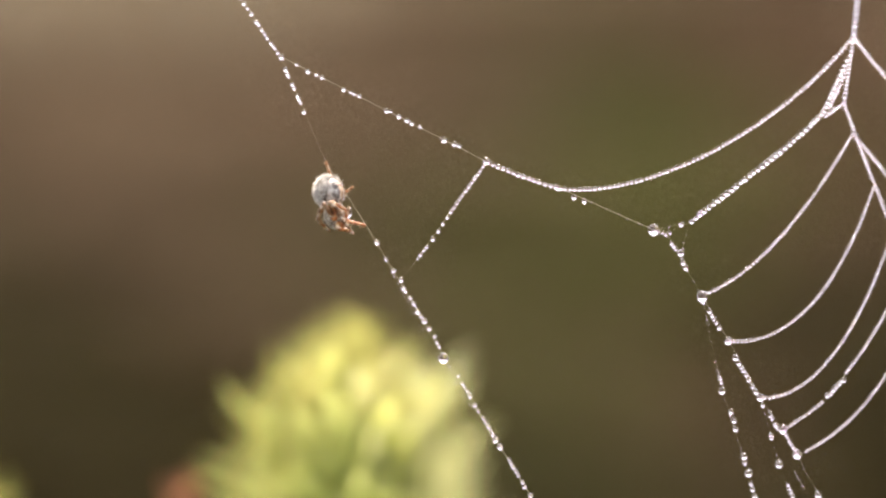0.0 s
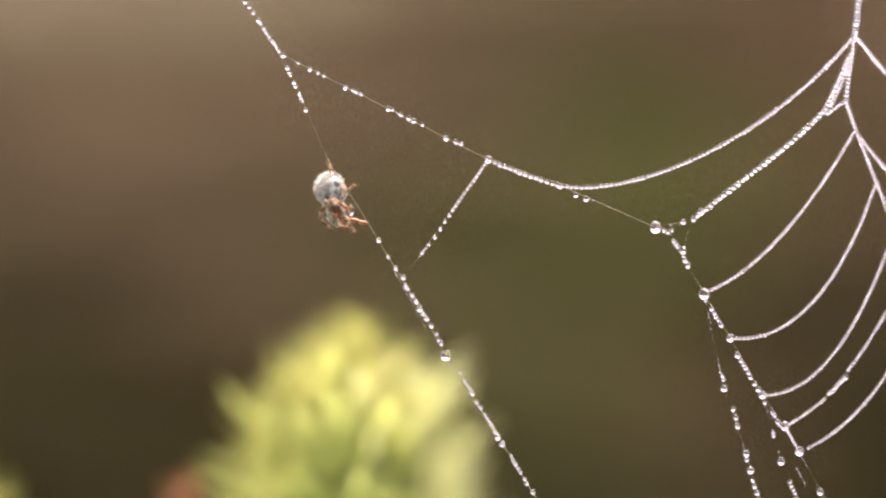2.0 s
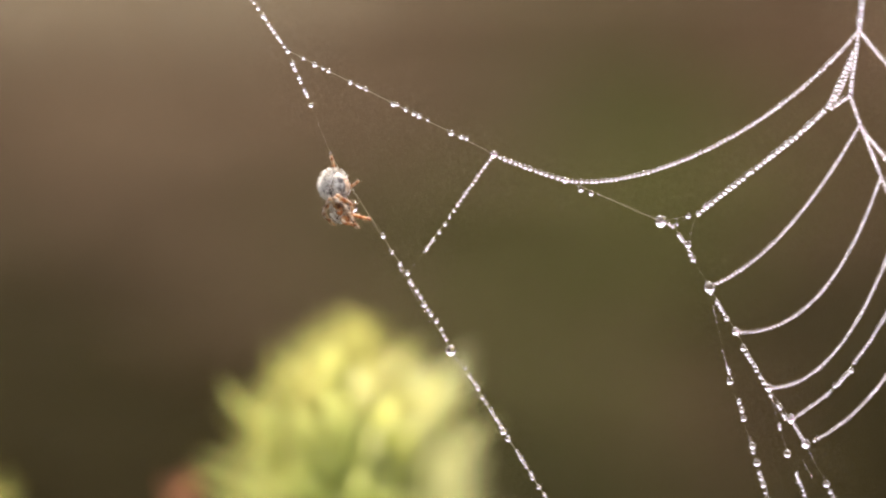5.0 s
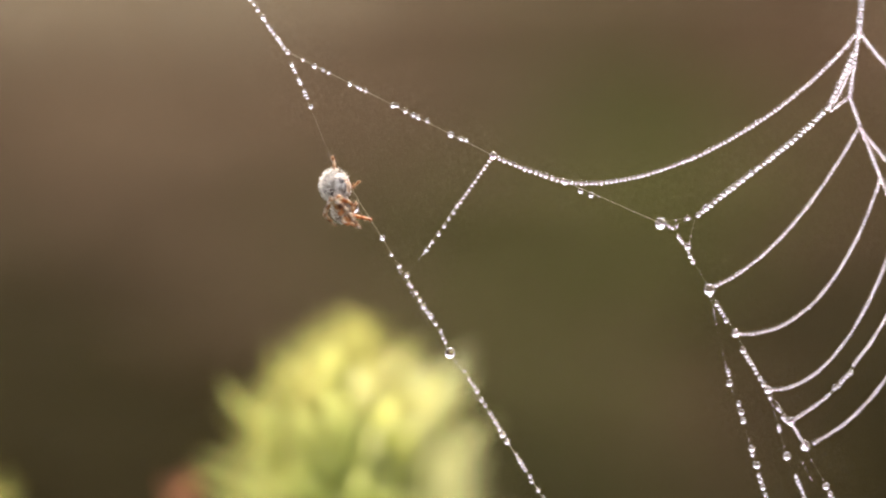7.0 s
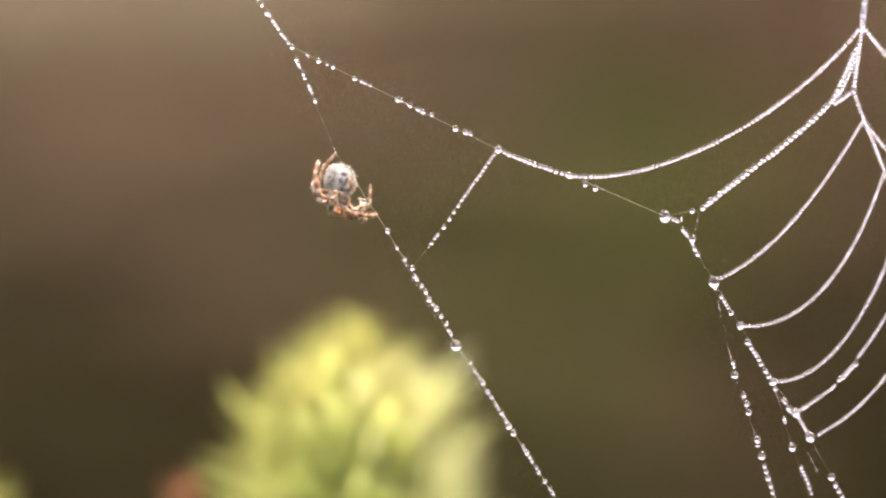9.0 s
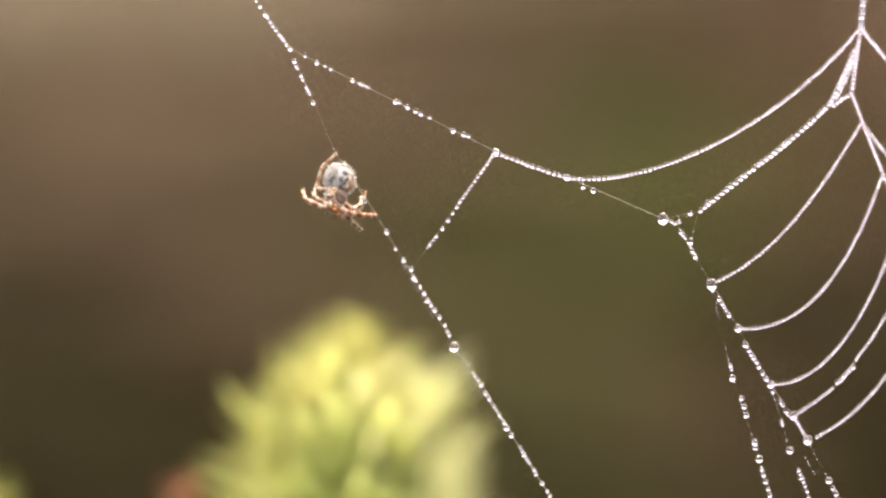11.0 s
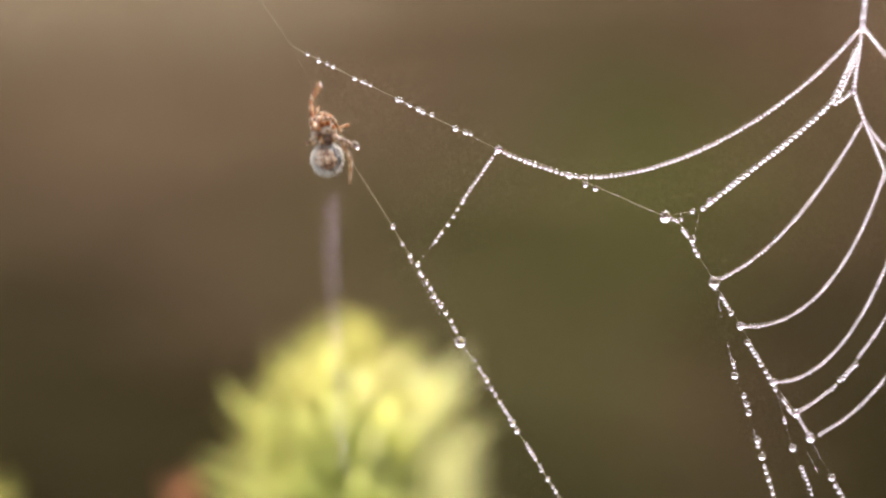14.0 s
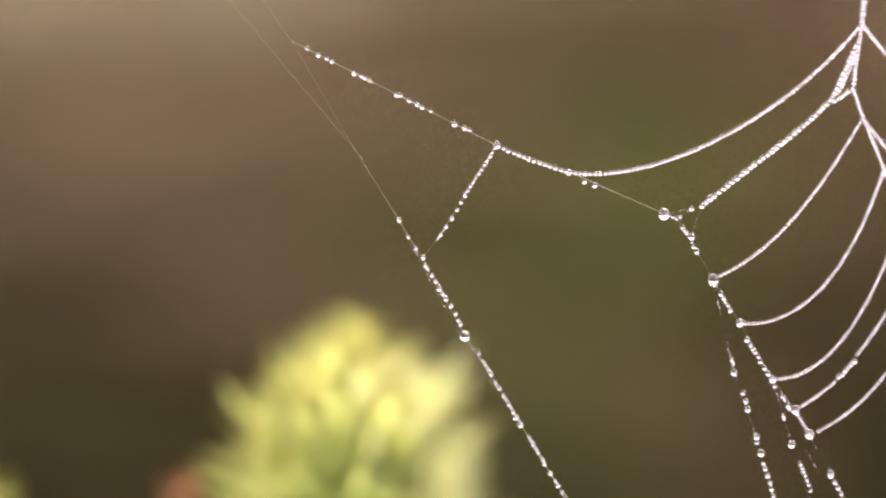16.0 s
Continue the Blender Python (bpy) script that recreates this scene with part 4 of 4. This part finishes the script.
# the way each leg's knees bow: seconds, right, up, away
BOWS = [
    [(0, -0.1, 1, -0.4), (8.5, -0.2, 1, -0.5), (8.75, -0.6, 0.4, -0.8), (9, -0.7, 0, -0.8), (11.3, -0.3, -0.5, -1), (11.5, -0.3, -0.5, -1), (11.8, -1, -0.3, -0.3), (12.2, -0.7, -0.7, -0.3), (12.5, -1, 0.15, -0.2), (13, -1, 0.3, -0.2), (16, -1, 0, -0.2)],
    [(0, 0.1, 0.8, -0.7), (8.5, -0.2, 0.75, -0.75), (8.75, -1, 0.1, -0.5), (9, -0.7, -0.2, -0.8), (11.5, -0.7, -0.3, -0.8), (12, -1, -0.2, 0), (16, -1, 0, -0.3)],
    [(0, 0.1, 0.6, -1), (8, 0, 0.2, -1), (9, -0.3, -0.7, -0.8), (12.2, -0.5, -0.8, -0.5), (12.5, -1, -0.3, -0.4), (16, -1, -0.2, -0.5)],
    [(0, 0.2, 0, 1), (8, 0.0, 0, 1), (9, -1, -0.3, 0.2), (12.2, -1, -0.2, 0.3), (12.5, -0.6, 0.2, 0.6), (16, -0.2, 0.3, 0.9)],
    [(0, 0, 0.05, 1), (8, 0, 0.05, 1), (9, 0, -0.15, -1), (12.2, 0, -0.15, -1), (12.5, -0.3, -0.1, -1), (16, -0.3, 0, -1)],
    [(0, 0.1, -0.2, -1), (12.2, 0.1, -0.3, -1), (12.5, 0.6, 0.7, -0.5), (13, 0.3, 0.5, -0.5), (16, 0.2, 0.2, 1)],
    [(0, 0.3, -0.5, 0.8), (7.5, 0.3, -0.5, 0.8), (8.5, 0.5, -0.5, -0.6), (12.2, 0.5, -0.5, -0.6), (12.5, 0.2, 0.6, -0.8), (14, 0.2, 0.6, -0.8), (16, 0.2, 0.6, -0.6)],
    [(0, -0.5, 0, 1), (7.5, -0.5, 0, 1), (8.5, 0.6, -0.6, -0.2), (12.2, 0.5, -0.7, 0.2), (13.9, 0.4, -0.75, 0.3), (14.4, 0.7, 0.5, -0.4), (16, 0.7, 0.5, -0.4)],
]


def ride(rows, t):
    """The plan place at t of something that sits on the web: it goes with the wind between its rows."""
    def still(r):
        gx, gy = moved(r[1], r[2], r[0])
        return (r[0], r[1] - (gx - r[1]), r[2] - (gy - r[2])) + tuple(r[3:])
    x, y, *rest = between([still(r) for r in rows], t)
    gx, gy = moved(x, y, t)
    return (gx, gy, *rest)


def body_pose(t):
    x, y, a, b, c, d, e, g = ride(BODY, t)
    ahead = Vector((a, c, b)).normalized()
    back = Vector((d, g, e))
    back = (back - ahead * back.dot(ahead)).normalized()
    right = ahead.cross(back)
    turn = Matrix((right, ahead, back)).transposed()
    middle = plan(x, y)
    at = middle - turn @ (Vector(AB) * U)
    return Matrix.Translation(at) @ turn.to_4x4()


def joint_poses(base, tip, pole, lens):
    """The poses of the three joints of a leg that reaches from base to tip, bowed towards pole."""
    reach = tip - base
    dist = reach.length
    a, b, c = (k * U for k in lens)

    def span(th):
        x = a + b * math.cos(th) + c * math.cos(1.4 * th)
        y = b * math.sin(th) + c * math.sin(1.4 * th)
        return math.hypot(x, y), math.atan2(y, x)
    lo, hi = 0.02, 2.3
    for _ in range(30):
        mid = (lo + hi) / 2
        if span(mid)[0] > dist:
            lo = mid
        else:
            hi = mid
    th = (lo + hi) / 2
    lead = span(th)[1]
    along = reach.normalized()
    bow = (pole - along * pole.dot(along)).normalized()
    normal = along.cross(bow)
    out, at = [], base.copy()
    for i, k in enumerate((a, b, c)):
        g = lead - (0.0, 1.0, 1.4)[i] * th
        d = along * math.cos(g) + bow * math.sin(g)
        up = normal.cross(d)
        out.append(Matrix.Translation(at) @ Matrix((d.cross(up), d, up)).transposed().to_4x4())
        at = at + d * k
    return out


def motions():
    # threads
    for ob, p, q, ends, sags in MOVING:
        mid, way = (plan(*p) + plan(*q)) / 2, plan(*q) - plan(*p)
        rows = []
        for t in TIMES:
            (ax, ay), (bx, by) = moved(*p, t, ends[0]), moved(*q, t, ends[1])
            low = between(SAG, t)[0]
            a, b = plan(ax + 0.6 * low * sags[0], ay + 0.8 * low * sags[0]), plan(bx + 0.6 * low * sags[1], by + 0.8 * low * sags[1])
            d = b - a
            turn = Matrix.Rotation(math.atan2(way.z, way.x) - math.atan2(d.z, d.x), 4, "Y")
            at = (a + b) / 2 + turn @ (plan(*p) - mid)
            rows.append((t, Matrix.Translation(at) @ turn))
        walk(ob, rows)
    # loose drops ride on their threads, then fall as the spider lets go
    rf = random.Random(4)
    for i, (d, x, y, r) in enumerate(FALLING):
        rows = [(t, Matrix.Translation(WEB @ plan(*moved(x, y, t)))) for t in TIMES if t < 13.85]
        gather = (-227 + rf.choice((-3, 3)) + rf.uniform(-1.5, 1.5)) * U
        start = 14.0 - math.sqrt(max(590 - y, 0) * U / 4.9) + rf.uniform(-0.001, 0.001)   # they run together as they fall
        top = WEB @ plan(*moved(x, y, 13.9))
        rows.append((13.867, Matrix.Translation(WEB @ plan(*moved(x, y, 13.867)))))
        k = 417
        while True:
            k += 1
            t = (k - 1) / 30
            s = max(t - start, 0)
            z = top.z - 4.9 * s * s
            floor = lift(top.x, top.y) + 0.001
            swing = min(s / 0.05, 1.0)
            at = Vector((top.x + (gather - top.x) * swing + 0.05 * 4.9 * s * s, top.y, max(z, floor)))
            rows.append((t, Matrix.Translation(at)))
            if z <= floor:
                break
        rows.append((16.0, Matrix.Translation(at)))
        walk(d, rows)
    # the spider and its legs
    times = [0, 0.5, 1, 1.5, 2, 2.5, 3, 3.5, 4, 5, 6, 6.5, 7] + [7.5 + i / 10 for i in range(86)]
    bodies = [body_pose(t) for t in times]
    walk(spider, [(t, WEB @ m) for t, m in zip(times, bodies)])
    for (femur, tibia, tarsus, base, lens), tips, bows in zip(LEGS, TIPS, BOWS):
        rows = ([], [], [])
        for t, m in zip(times, bodies):
            x, y, w = ride(tips, t)
            tip = m.inverted() @ plan(x, y, w)
            a, b, c = between(bows, t)
            pole = m.to_3x3().inverted() @ Vector((a, c, b)).normalized()
            one, two, three = joint_poses(base * U, tip, pole, lens)
            rows[0].append((t, one))
            rows[1].append((t, one.inverted() @ two))
            rows[2].append((t, one.inverted() @ three))
        for ob, r in zip((femur, tibia, tarsus), rows):
            walk(ob, r)
        if femur == leg_drop.parent:
            walk(leg_drop, [(t, m @ Matrix.Translation(Vector((0, 0.55 * lens[2] * U, 5 * U)))) for t, m in rows[2]])
        if femur == tip_drop.parent:
            walk(tip_drop, [(t, Matrix.Translation(m @ Vector((0, lens[2] * U, -2.5 * U)))) for t, m in rows[2]])
    # the dragline runs from the strand to the spinnerets
    for i, ob in enumerate(DRAG):
        rows = []
        for t, m in zip(times, bodies):
            low = plan(*moved(601, 322, t, 1.0))
            high = (m @ (Vector((0, -80, -16)) * U) + plan(*ride(TIPS[7], t)[:2])) / 2
            d = high - low
            if t < 14.3 or d.length < 100 * U:
                high, low = low, plan(*moved(662, 421, t, 1.0))
                d = high - low
                at = low
            else:
                at = low + d.normalized() * (d.length - 100 * U) * i / 3
            turn = Matrix.Rotation(math.atan2(d.x, d.z), 4, "Y")
            rows.append((t, Matrix.Translation(at) @ turn))
        walk(ob, rows)


motions()
